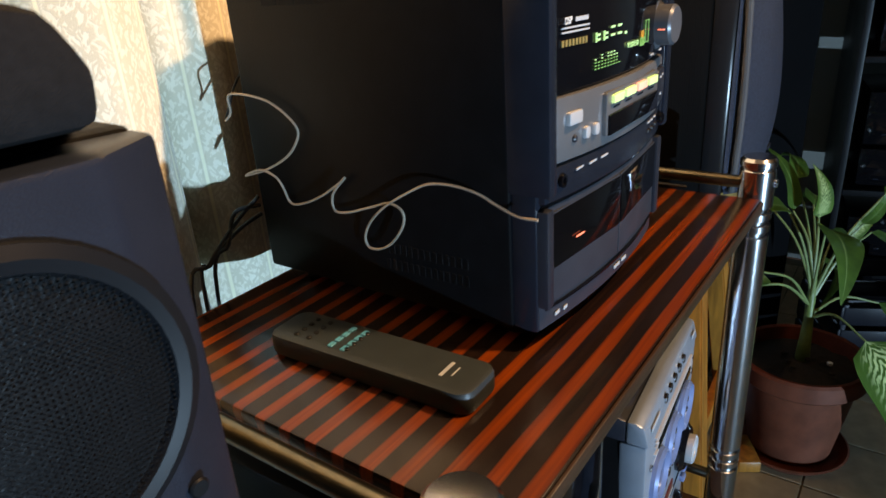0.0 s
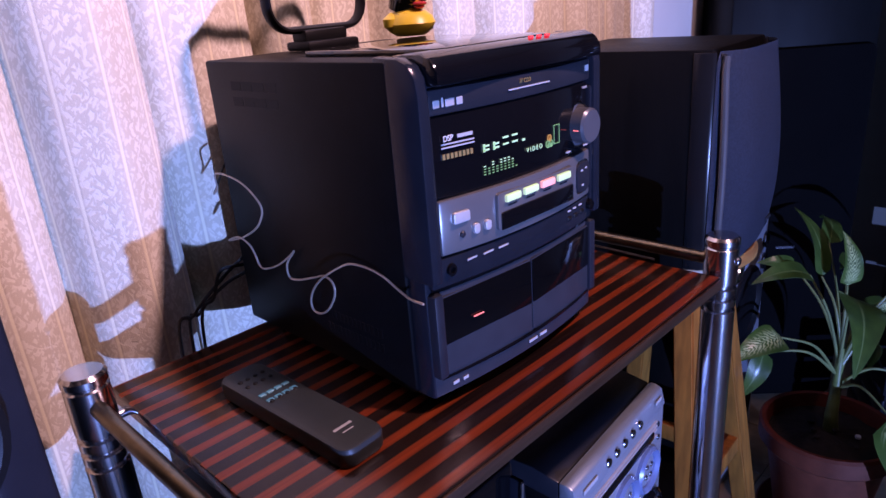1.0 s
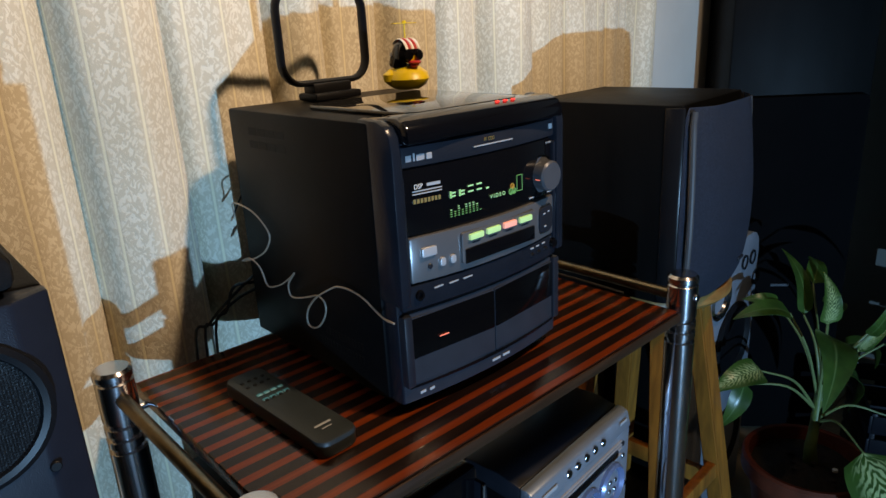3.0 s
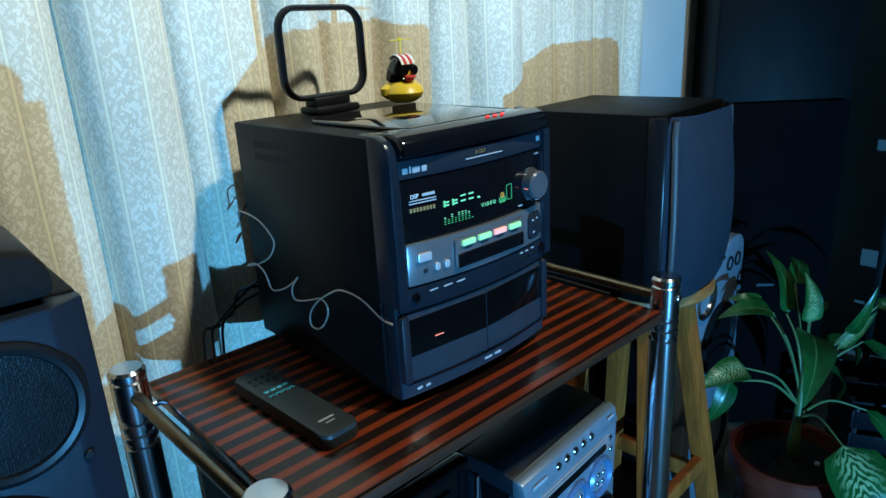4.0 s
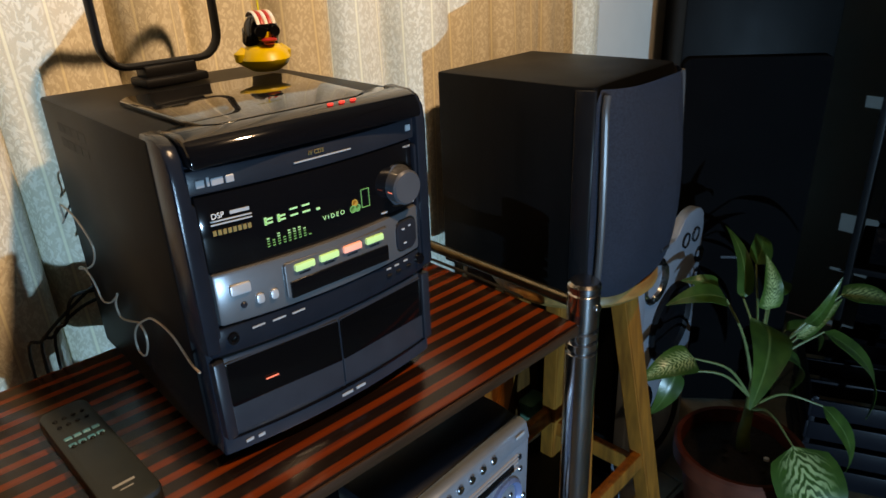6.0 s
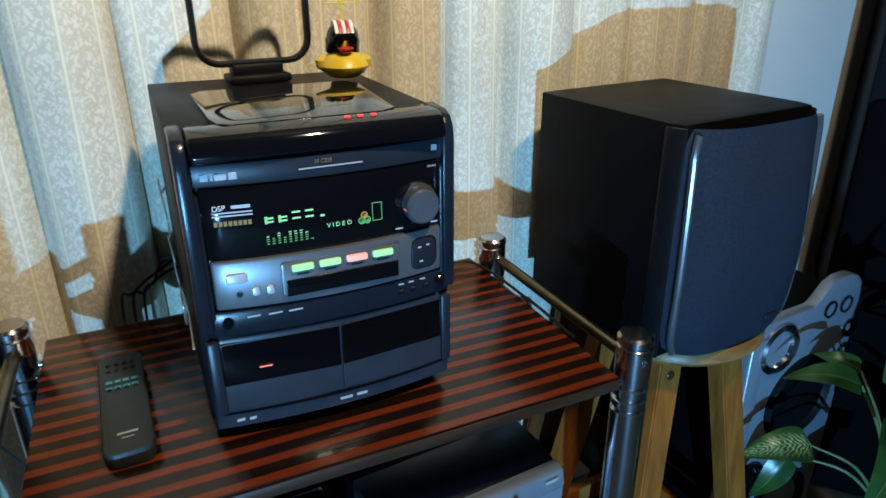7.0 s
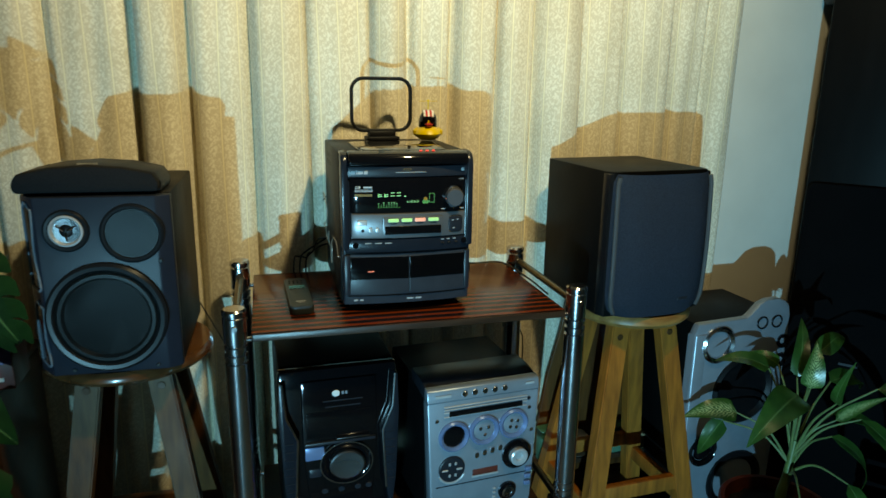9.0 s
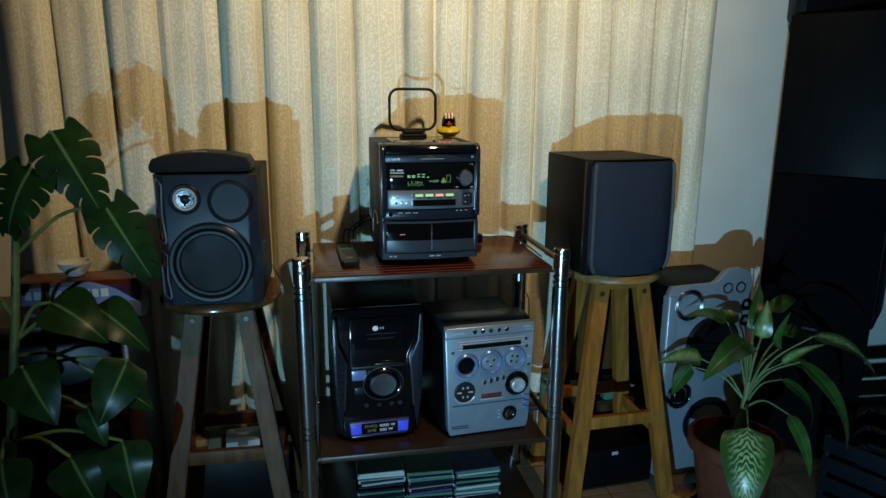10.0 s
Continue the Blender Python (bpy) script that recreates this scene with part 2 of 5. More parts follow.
    q.data_type, q.blend_type = "RGBA", "MULTIPLY"
    q.inputs[0].default_value = 1
    l.new(col, q.inputs[6])
    l.new(tone, q.inputs[7])
    l.new(q.outputs[2], b.inputs["Base Color"])
    weave = n.new("ShaderNodeTexNoise")
    weave.inputs["Scale"].default_value = 900
    l.new(uv.outputs[0], weave.inputs[0])
    bp = n.new("ShaderNodeBump")
    bp.inputs["Strength"].default_value, bp.inputs["Distance"].default_value = 0.35, 0.001
    l.new(math_node("ADD", weave.outputs[0], figure), bp.inputs["Height"])
    l.new(bp.outputs[0], b.inputs["Normal"])
    return m


def leaf_material(name, green, edge, variegated):
    m = mat(name, green, 0.3, 0, 0.35, 25, 0.15, 90, color2=edge)
    nt = m.node_tree
    n, l = nt.nodes, nt.links
    b = n["Principled BSDF"]
    uv = n.new("ShaderNodeUVMap")
    uv.uv_map = "blade"
    sp = n.new("ShaderNodeSeparateXYZ")
    l.new(uv.outputs[0], sp.inputs[0])
    off = n.new("ShaderNodeMath")
    off.operation = "SUBTRACT"
    off.inputs[1].default_value = 0.5
    l.new(sp.outputs[0], off.inputs[0])
    ab = n.new("ShaderNodeMath")
    ab.operation = "ABSOLUTE"
    l.new(off.outputs[0], ab.inputs[0])
    vein = n.new("ShaderNodeMath")
    vein.operation = "MULTIPLY_ADD"
    vein.inputs[1].default_value = -0.55
    l.new(ab.outputs[0], vein.inputs[0])
    l.new(sp.outputs[1], vein.inputs[2])
    wv = n.new("ShaderNodeTexWave")
    wv.bands_direction = "Y"
    wv.inputs["Scale"].default_value, wv.inputs["Distortion"].default_value = 4.4, 7.0
    wv.inputs["Detail"].default_value, wv.inputs["Detail Scale"].default_value = 3, 2.2
    cb = n.new("ShaderNodeCombineXYZ")
    l.new(vein.outputs[0], cb.inputs[1])
    l.new(ab.outputs[0], cb.inputs[0])
    l.new(cb.outputs[0], wv.inputs[0])
    old = b.inputs["Base Color"].links[0].from_socket
    fac = n.new("ShaderNodeMath")
    fac.operation = "MULTIPLY"
    rim = n.new("ShaderNodeValToRGB")
    rim.color_ramp.elements[0].position, rim.color_ramp.elements[1].position = (0.12, 0.40) if variegated else (0.0, 0.04)
    rim.color_ramp.elements[0].color, rim.color_ramp.elements[1].color = (1, 1, 1, 1), (0, 0, 0, 1)
    l.new(ab.outputs[0], rim.inputs[0])
    th = n.new("ShaderNodeValToRGB")
    th.color_ramp.elements[0].position, th.color_ramp.elements[1].position = (0.28, 0.85) if variegated else (0.0, 0.2)
    if not variegated:
        th.color_ramp.elements[0].color = (1, 1, 1, 1)
    l.new(wv.outputs[0], th.inputs[0])
    l.new(rim.outputs[0], fac.inputs[0])
    l.new(th.outputs[0], fac.inputs[1])
    mx = n.new("ShaderNodeMix")
    mx.data_type = "RGBA"
    l.new(fac.outputs[0], mx.inputs[0])
    l.new(old, mx.inputs[6])
    mx.inputs[7].default_value = (0.42, 0.50, 0.22, 1) if variegated else (0.10, 0.19, 0.06, 1)
    l.new(mx.outputs[2], b.inputs["Base Color"])
    return m


def mesh_material():
    """Perforated steel: small holes in rows."""
    m = mat("perforated_steel", (0.006, 0.006, 0.006), 0.5, 0.0, spec=0.12)
    nt = m.node_tree
    n, l = nt.nodes, nt.links
    co = n.new("ShaderNodeTexCoord")
    sp = n.new("ShaderNodeSeparateXYZ")
    l.new(co.outputs["Object"], sp.inputs[0])
    outs = []
    for k in (0, 2):
        d = n.new("ShaderNodeMath")
        d.operation = "MULTIPLY"
        d.inputs[1].default_value = 2 * math.pi / 0.0019
        l.new(sp.outputs[k], d.inputs[0])
        s = n.new("ShaderNodeMath")
        s.operation = "SINE"
        l.new(d.outputs[0], s.inputs[0])
        outs.append(s.outputs[0])
    a = n.new("ShaderNodeMath")
    l.new(outs[0], a.inputs[0])
    l.new(outs[1], a.inputs[1])
    g = n.new("ShaderNodeMath")
    g.operation = "GREATER_THAN"
    g.inputs[1].default_value = -1.1
    l.new(a.outputs[0], g.inputs[0])
    tr = n.new("ShaderNodeBsdfTransparent")
    mix = n.new("ShaderNodeMixShader")
    l.new(g.outputs[0], mix.inputs[0])
    l.new(n["Principled BSDF"].outputs[0], mix.inputs[1])
    l.new(tr.outputs[0], mix.inputs[2])
    l.new(mix.outputs[0], n["Material Output"].inputs[0])
    return m


M["shelf"] = shelf_material()
M["curtain"] = curtain_material()
M["leaf"] = leaf_material("green_leaf", (0.034, 0.112, 0.020), (0.014, 0.056, 0.011), False)
M["leafv"] = leaf_material("variegated_leaf", (0.036, 0.118, 0.020), (0.016, 0.066, 0.012), True)
M["monstera"] = leaf_material("monstera_leaf", (0.011, 0.044, 0.010), (0.005, 0.021, 0.006), False)
M["monstera"].node_tree.nodes["Principled BSDF"].inputs["Specular IOR Level"].default_value = 0.18
M["mesh"] = mesh_material()


# ---- mesh helpers ----
def box(sx, sy, sz, c=(0, 0, 0), bev=0.002, seg=2):
    bm = bmesh.new()
    bmesh.ops.create_cube(bm, size=1)
    bmesh.ops.scale(bm, vec=(sx, sy, sz), verts=bm.verts)
    if bev:
        bmesh.ops.bevel(bm, geom=bm.edges[:], offset=bev, segments=seg, profile=0.5, affect="EDGES")
    bmesh.ops.translate(bm, vec=c, verts=bm.verts)
    return bm


def lathe(profile, c=(0, 0, 0), axis="Z", n=32):
    """A turned form: profile of (radius, height) from one end to the other. Axis Y- points the heights towards the viewer."""
    bm = bmesh.new()
    rings = []
    for r, h in profile:
        if r < 1e-6:
            rings.append([bm.verts.new((0, 0, h))])
        else:
            rings.append([bm.verts.new((r * math.cos(2 * math.pi * k / n), r * math.sin(2 * math.pi * k / n), h)) for k in range(n)])
    for a, b in zip(rings, rings[1:]):
        for k in range(n):
            q = [a[k % len(a)], a[(k + 1) % len(a)], b[(k + 1) % len(b)], b[k % len(b)]]
            q = list(dict.fromkeys(q))
            if len(q) > 2:
                bm.faces.new(q)
    for ring in (rings[0], rings[-1]):
        if len(ring) > 2:
            bm.faces.new(ring)
    bmesh.ops.recalc_face_normals(bm, faces=bm.faces)
    if axis == "Y-":
        bmesh.ops.rotate(bm, cent=(0, 0, 0), matrix=Matrix.Rotation(radians(90), 3, "X"), verts=bm.verts)
    elif axis == "X":
        bmesh.ops.rotate(bm, cent=(0, 0, 0), matrix=Matrix.Rotation(radians(90), 3, "Y"), verts=bm.verts)
    bmesh.ops.translate(bm, vec=c, verts=bm.verts)
    return bm


def disc(r, h, c, axis="Z", n=24, bev=0.001):
    bev = min(bev, r * 0.4, h * 0.4)
    return lathe([(0, 0), (r - bev, 0), (r, bev), (r, h - bev), (r - bev, h), (0, h)], c, axis, n)


def prism(poly, lo, hi, axis="Z", bev=0.001, seg=2):
    """An outline pushed along an axis. Outlines lie in (x, y) for Z, (x, z) for Y, (y, z) for X."""
    bm = bmesh.new()
    place = {"Z": lambda a, b, h: (a, b, h), "Y": lambda a, b, h: (a, h, b), "X": lambda a, b, h: (h, a, b)}[axis]
    low = [bm.verts.new(place(a, b, lo)) for a, b in poly]
    top = [bm.verts.new(place(a, b, hi)) for a, b in poly]
    k = len(poly)
    bm.faces.new(low[::-1])
    bm.faces.new(top)
    for i in range(k):
        bm.faces.new((low[i], low[(i + 1) % k], top[(i + 1) % k], top[i]))
    bmesh.ops.recalc_face_normals(bm, faces=bm.faces)
    if bev:
        sharp = [e for e in bm.edges if e.calc_face_angle(0) > 0.5]
        bmesh.ops.bevel(bm, geom=sharp, offset=bev, segments=seg, profile=0.5, affect="EDGES", clamp_overlap=True)
    return bm


def smooth_path(pts, step=6):
    out = []
    p = [Vector(q) for q in pts]
    p = [2 * p[0] - p[1]] + p + [2 * p[-1] - p[-2]]
    for i in range(1, len(p) - 2):
        for k in range(step):
            t = k / step
            a, b, c, d = p[i - 1], p[i], p[i + 1], p[i + 2]
            out.append(0.5 * (2 * b + (c - a) * t + (2 * a - 5 * b + 4 * c - d) * t * t + (3 * b - a - 3 * c + d) * t ** 3))
    return out + [p[-2]]


def tube(pts, r, n=8, closed=False, flat=1.0, up=(0, 0, 1)):
    """A rod along points; flat squeezes it along the second cross axis. r may be a pair for a taper."""
    bm = bmesh.new()
    pts = [Vector(p) for p in pts]
    rings, m, side = [], len(pts), None
    for i, p in enumerate(pts):
        a = pts[(i - 1) % m] if closed else pts[max(i - 1, 0)]
        b = pts[(i + 1) % m] if closed else pts[min(i + 1, m - 1)]
        d = (b - a).normalized()
        if side is None:
            u = Vector(up)
            side = d.cross(u if abs(d.dot(u)) < 0.95 else Vector((1, 0, 0))).normalized()
        side = (side - d * side.dot(d)).normalized()
        other = d.cross(side)
        rad = r if isinstance(r, (int, float)) else r[0] + (r[1] - r[0]) * i / (m - 1)
        rings.append([bm.verts.new(p + rad * (math.cos(2 * math.pi * k / n) * side + flat * math.sin(2 * math.pi * k / n) * other)) for k in range(n)])
    for i in range(m if closed else m - 1):
        a, b = rings[i], rings[(i + 1) % m]
        for k in range(n):
            bm.faces.new((a[k], a[(k + 1) % n], b[(k + 1) % n], b[k]))
    if not closed:
        bm.faces.new(rings[0][::-1])
        bm.faces.new(rings[-1])
    bmesh.ops.recalc_face_normals(bm, faces=bm.faces)
    return bm


def joined(*bms):
    out = bmesh.new()
    for b in bms:
        me = bpy.data.meshes.new("t")
        b.to_mesh(me)
        out.from_mesh(me)
        bpy.data.meshes.remove(me)
        b.free()
    return out


def turned(bm, m):
    bmesh.ops.transform(bm, matrix=m, verts=bm.verts)
    return bm


def as_mesh(name, bm, material, angle=35):
    me = bpy.data.meshes.new(name)
    bm.to_mesh(me)
    bm.free()
    me.materials.append(material if not isinstance(material, str) else M[material])
    for p in me.polygons:
        p.use_smooth = True
    me.set_sharp_from_angle(angle=radians(angle))
    return me


def part(name, bm, material, parent=None, label="", angle=35):
    ob = new(name, as_mesh(name, bm, material, angle))
    ob.parent = parent
    return tagged(ob, label)


def thing(name, label, category, at=(0, 0, 0), yaw=0.0, group="", kind=""):
    ob = new(name)
    ob.empty_display_size = 0.05
    ob.matrix_basis = pose(*at, 0, 0, yaw)
    return tagged(ob, label, category, group, kind)


def solid(name, bm, material, label, category, at=(0, 0, 0), yaw=0.0, group="", kind="", angle=35):
    ob = part(name, bm, material, None, "", angle)
    ob.matrix_basis = pose(*at, 0, 0, yaw)
    return tagged(ob, label, category, group, kind)


def lettering(name, words, size, at, material, parent, rx=90, label="", align="LEFT", width=None):
    cu = bpy.data.curves.new(name, "FONT")
    cu.body, cu.size, cu.extrude, cu.align_x = words, size, 0.0003, align
    tmp = bpy.data.objects.new("t", cu)
    me = bpy.data.meshes.new_from_object(tmp)
    bpy.data.objects.remove(tmp)
    me.name = name
    me.transform(pose(*at, rx, 0, 0))
    me.materials.clear()
    me.materials.append(M[material])
    ob = new(name, me)
    ob.parent = parent
    return tagged(ob, label)


def rounded(w, h, r, n=5, cx=0.0, cy=0.0):
    pts = []
    for sx, sy, a0 in ((1, 1, 0), (-1, 1, 90), (-1, -1, 180), (1, -1, 270)):
        for k in range(n + 1):
            a = radians(a0 + 90 * k / n)
            pts.append((cx + sx * (w / 2 - r) + r * math.cos(a), cy + sy * (h / 2 - r) + r * math.sin(a)))
    return pts


def slotted_blade(base, tip, width, facing, arch=0.14, fold=0.10, lobes=6):
    """A heart-shaped leaf whose sides part into rounded lobes."""
    bm = bmesh.new()
    base, tip = Vector(base), Vector(tip)
    d = tip - base
    ln = d.length
    d.normalize()
    f = Vector(facing)
    f = (f - d * f.dot(d)).normalized()
    side = d.cross(f)
    uvl = bm.loops.layers.uv.new("blade")
    uvs = {}

    def point(u, v, sweep):
        half = width / 2 * max(0.02, (1 - v) ** 0.6 * min(1.0, 0.62 + 2.0 * v))
        vv = v + sweep
        p = base + d * (ln * vv) + f * (arch * ln * (2.4 * vv * (1 - vv) - 0.55 * vv * vv)) + side * (u * half) + f * (-fold * abs(u) * abs(u) * half)
        w = bm.verts.new(p)
        uvs[w] = (0.5 + u / 2, v)
        return w

    def strip(rows):
        for a, b in zip(rows, rows[1:]):
            for k in range(len(a) - 1):
                face = bm.faces.new((a[k], a[k + 1], b[k + 1], b[k]))
                for loop in face.loops:
                    loop[uvl].uv = uvs[loop.vert]

    inner = 0.52
    strip([[point(inner * (2 * j / 4 - 1), i / 24 * 0.985, 0.06 * inner * abs(2 * j / 4 - 1)) for j in range(5)] for i in range(25)])
    for sgn in (-1, 1):
        for k in range(lobes):
            v0, v1 = k / lobes * 0.96, (k + 1) / lobes * 0.96
            rows = []
            for i in range(8):
                q = i / 7
                u = inner * 0.96 + (1 - inner * 0.96) * q
                open_ = 0.24 * (1 - math.sqrt(max(0.0, 1 - max(0.0, (q - 0.72) / 0.29) ** 2))) + (0.060 if k else 0.02) * math.sin(math.pi * min(1.0, 0.04 + 0.80 * q))
                a, b = v0 + (v1 - v0) * open_ * 0.95, v1 - (v1 - v0) * open_ * 0.95
                row = []
                for j in range(5):
                    v = a + (b - a) * j / 4
                    row.append(point(sgn * u, v, 0.06 * u + 0.09 * q * q - 0.05 * (1 - v) * q - 0.20 * q * max(0.0, 1 - v / 0.22)))
                rows.append(row)
            strip(rows)
    bmesh.ops.recalc_face_normals(bm, faces=bm.faces)
    bmesh.ops.solidify(bm, geom=bm.faces[:], thickness=0.0007)
    return bm


def blade(base, tip, width, facing, arch=0.12, fold=0.15, slots=0, n=14, waist=0.45, wave=0.0):
    """A leaf from base to tip, bowed towards facing; slots cuts it between the side veins."""
    bm = bmesh.new()
    base, tip = Vector(base), Vector(tip)
    d = tip - base
    ln = d.length
    d.normalize()
    f = Vector(facing)
    f = (f - d * f.dot(d)).normalized()
    side = d.cross(f)
    uvl = bm.loops.layers.uv.new("blade")
    k = 8 if not slots else 10
    n = n if not slots else 30
    grid, uvs = [], {}
    for i in range(n + 1):
        v = i / n
        w = width / 2 * (math.sin(math.pi * v ** waist) ** 0.75 if 0 < v < 1 else 0.02)
        if slots:
            w = width / 2 * max(0.03, (1 - v) ** 0.55 * min(1, 0.55 + 2.2 * v))
        mid = base + d * (ln * v) + f * (arch * ln * (4 * v * (1 - v) * 0.6 - 0.55 * v * v))
        row = []
        for j in range(k + 1):
            u = 2 * j / k - 1
            back = -0.10 * width * abs(u) * (1 - v) if slots else 0
            p = mid + side * (u * w) + f * (fold * abs(u) * w + wave * w * math.sin(9 * v + 2 * u) * abs(u)) + d * back
            vert = bm.verts.new(p)
            uvs[vert] = (j / k, v)
            row.append(vert)
        grid.append(row)
    for i in range(n):
        for j in range(k):
            u = abs((2 * j + 1) / k - 1)
            v = (i + 0.5) / n
            if slots and u > 0.38 and 0.16 < v < 0.86 and ((v - 0.42 * u * 0.5) * slots) % 1 > 0.70:
                continue
            face = bm.faces.new((grid[i][j], grid[i][j + 1], grid[i + 1][j + 1], grid[i + 1][j]))
            for loop in face.loops:
                loop[uvl].uv = uvs[loop.vert]
    loose = [v for v in bm.verts if not v.link_faces]
    bmesh.ops.delete(bm, geom=loose, context="VERTS")
    bmesh.ops.solidify(bm, geom=bm.faces[:], thickness=0.0007)
    return bm


# ---- the room ----
def room():
    tagged(part("floor", box(4.9, 4.9, 0.1, (-0.25, -1.85, -0.056), 0), "grout"), "beige tiled floor with dark joints", "floor", kind="structure")
    # ceiling, south, east and west are coloured dark to hold down bounce
    tagged(part("ceiling", box(4.9, 4.9, 0.1, (-0.25, -1.85, 2.55), 0), "dim"), "plain ceiling darkened to cut bounced light", "ceiling", kind="structure")
    tagged(part("wall_north", box(4.9, 0.1, 2.5, (-0.25, 0.51, 1.25), 0), "wall"), "painted wall darkened to cut bounced light behind the curtain", "wall", kind="structure")
    tagged(part("wall_south", box(4.9, 0.1, 2.5, (-0.25, -4.15, 1.25), 0), "dim"), "painted wall darkened to cut bounced light", "wall", kind="structure")
    tagged(part("wall_east", box(0.1, 4.55, 2.5, (2.25, -1.82, 1.25), 0), "dim"), "painted wall darkened to cut bounced light", "wall", kind="structure")
    tagged(part("wall_west", box(0.1, 4.55, 2.5, (-2.65, -1.82, 1.25), 0), "dim"), "painted wall darkened to cut bounced light", "wall", kind="structure")


def curtain():
    creases = [-1.04, -0.90, -0.75, -0.61, -0.434, -0.32, -0.18, -0.04, 0.122, 0.22, 0.33, 0.45, 0.558, 0.69, 0.82, 0.98, 1.09, 1.19]
    depth = [0.055, 0.03, 0.062, 0.034, 0.070, 0.036, 0.055, 0.03, 0.075, 0.028, 0.055, 0.03, 0.068, 0.03, 0.062, 0.03, 0.05]
    bm = bmesh.new()
    uvl = bm.loops.layers.uv.new("cloth")
    nx, nz = 760, 20
    rows, u = [], [0.0]
    for j in range(nz + 1):
        z = 0.02 + 2.36 * j / nz
        row = []
        for i in range(nx + 1):
            g = i / nx * (len(creases) - 1)
            k = min(int(g), len(creases) - 2)
            s = g - k
            sway = 0.010 * math.sin(1.7 * z + 1.9 * k) + 0.004 * math.sin(5 * z + k)
            x = creases[k] + (creases[k + 1] - creases[k]) * s + sway * math.sin(math.pi * s) + (0.006 * math.sin(2.1 * z + k) if 0 < k < 16 else 0)
            y = 0.432 - (depth[k] * (0.75 + 0.25 * math.sin(2.3 * z + k))) * math.sin(math.pi * s) ** 0.55 + 0.004 * math.sin(40 * x + 3 * z) + 0.0025 * math.sin(97 * x - 4 * z)
            near = min(s, 1 - s) * (creases[k + 1] - creases[k])
            y += 0.020 * math.exp(-(near / 0.009) ** 2)
            row.append(bm.verts.new((x, y, z)))
        rows.append(row)
    for i in range(nx):
        a, b = rows[nz // 2][i].co, rows[nz // 2][i + 1].co
        u.append(u[-1] + math.hypot(b.x - a.x, b.y - a.y))
    for j in range(nz):
        for i in range(nx):
            f = bm.faces.new((rows[j][i], rows[j][i + 1], rows[j + 1][i + 1], rows[j + 1][i]))
            for loop, (p, q) in zip(f.loops, ((i, j), (i + 1, j), (i + 1, j + 1), (i, j + 1))):
                loop[uvl].uv = (u[p], 0.02 + 2.36 * q / nz)
    top = thing("curtain", "cream figured curtain hanging in folds to the floor", "curtain")
    part("cloth", bm, "curtain", top, angle=80)
    part("curtain_rail", tube([(-1.1, 0.425, 2.395), (1.25, 0.425, 2.395)], 0.012, 12), "white", top)
    return top


# ---- the rack ----
def rack():
    top = thing("hifi_rack", "chrome tube hi-fi rack with glossy striped wooden shelves", "rack")
    shelf = part("top_shelf", box(0.645, 0.405, 0.018, (0.130, 0.127, 0.803), 0.003), "shelf", top, "glossy dark wood with orange stripes")
    part("lower_shelf", box(0.645, 0.39, 0.018, (0.130, 0.115, 0.291), 0.003), "darkwood", top)
    part("bottom_shelf", box(0.645, 0.39, 0.018, (0.130, 0.115, 0.045), 0.003), "darkwood", top)
    part("top_edge", box(0.64, 0.003, 0.014, (0.130, -0.0770, 0.803), 0.001), "darkwood", top, "dark edge band")
    r = 0.0225
    prof = [(0, 0.0), (r, 0.0)]
    for z0 in (0.36, 0.755):
        for k in range(3):
            h = z0 + 0.017 * k
            prof += [(r, h - 0.004), (r - 0.004, h - 0.002), (r - 0.004, h + 0.002), (r, h + 0.004)]
    prof += [(r, 0.843), (r - 0.002, 0.845), (r - 0.002, 0.847), (r + 0.0005, 0.849), (r + 0.0005, 0.856), (r - 0.003, 0.860), (0, 0.861)]
    me = None
    for x, y in ((-0.222, -0.062), (0.482, -0.062), (-0.222, 0.292), (0.475, 0.292)):
        if me is None:
            post = part("post", lathe(prof, (0, 0, 0), n=28), "chrome", top, "chrome tube with grooved rings")
            me = post.data
        else:
            post = tagged(new("post", me), "chrome tube with grooved rings")
            post.parent = top
        post.location = (x, y, 0)
        part("foot", disc(0.025, 0.012, (x, y, 0), n=20), "rubber", top)
        sx = 1 if x < 0 else -1
        for z in (0.797, 0.288, 0.045):
            part("peg", lathe([(0, 0), (0.0055, 0), (0.0055, 0.036), (0, 0.036)], (x + (0.016 if sx > 0 else -0.052), y if y > 0 else y - 0.003, z), "X", 12), "chrome", top)
        part("bolt", disc(0.006, 0.004, (x, y - r + 0.001, 0.826), "Y-", 12), "chrome", top)
    for x in (-0.222, 0.479):
        part("side_rail", tube([(x, -0.05, 0.824), (x, 0.28, 0.824)], 0.0085, 12), "brass", top, "tarnished side rail")
        part("side_rail", tube([(x, -0.05, 0.330), (x, 0.28, 0.330)], 0.0085, 12), "brass", top, "tarnished side rail")
    return top


# ---- the mini hi-fi on the top shelf ----
def bow(x0, x1, y, bulge, back, n=14):
    """A plan outline with a bowed front."""
    front = []
    for i in range(n + 1):
        u = 2 * i / n - 1
        front.append((x0 + (x1 - x0) * i / n, y - bulge * (1 - u * u)))
    return [(x0, back), *front, (x1, back)][::-1]


def face_y(x, y=0.0, bulge=0.012, x0=-0.004, x1=0.256):
    u = 2 * (x - x0) / (x1 - x0) - 1
    return y - bulge * (1 - u * u)


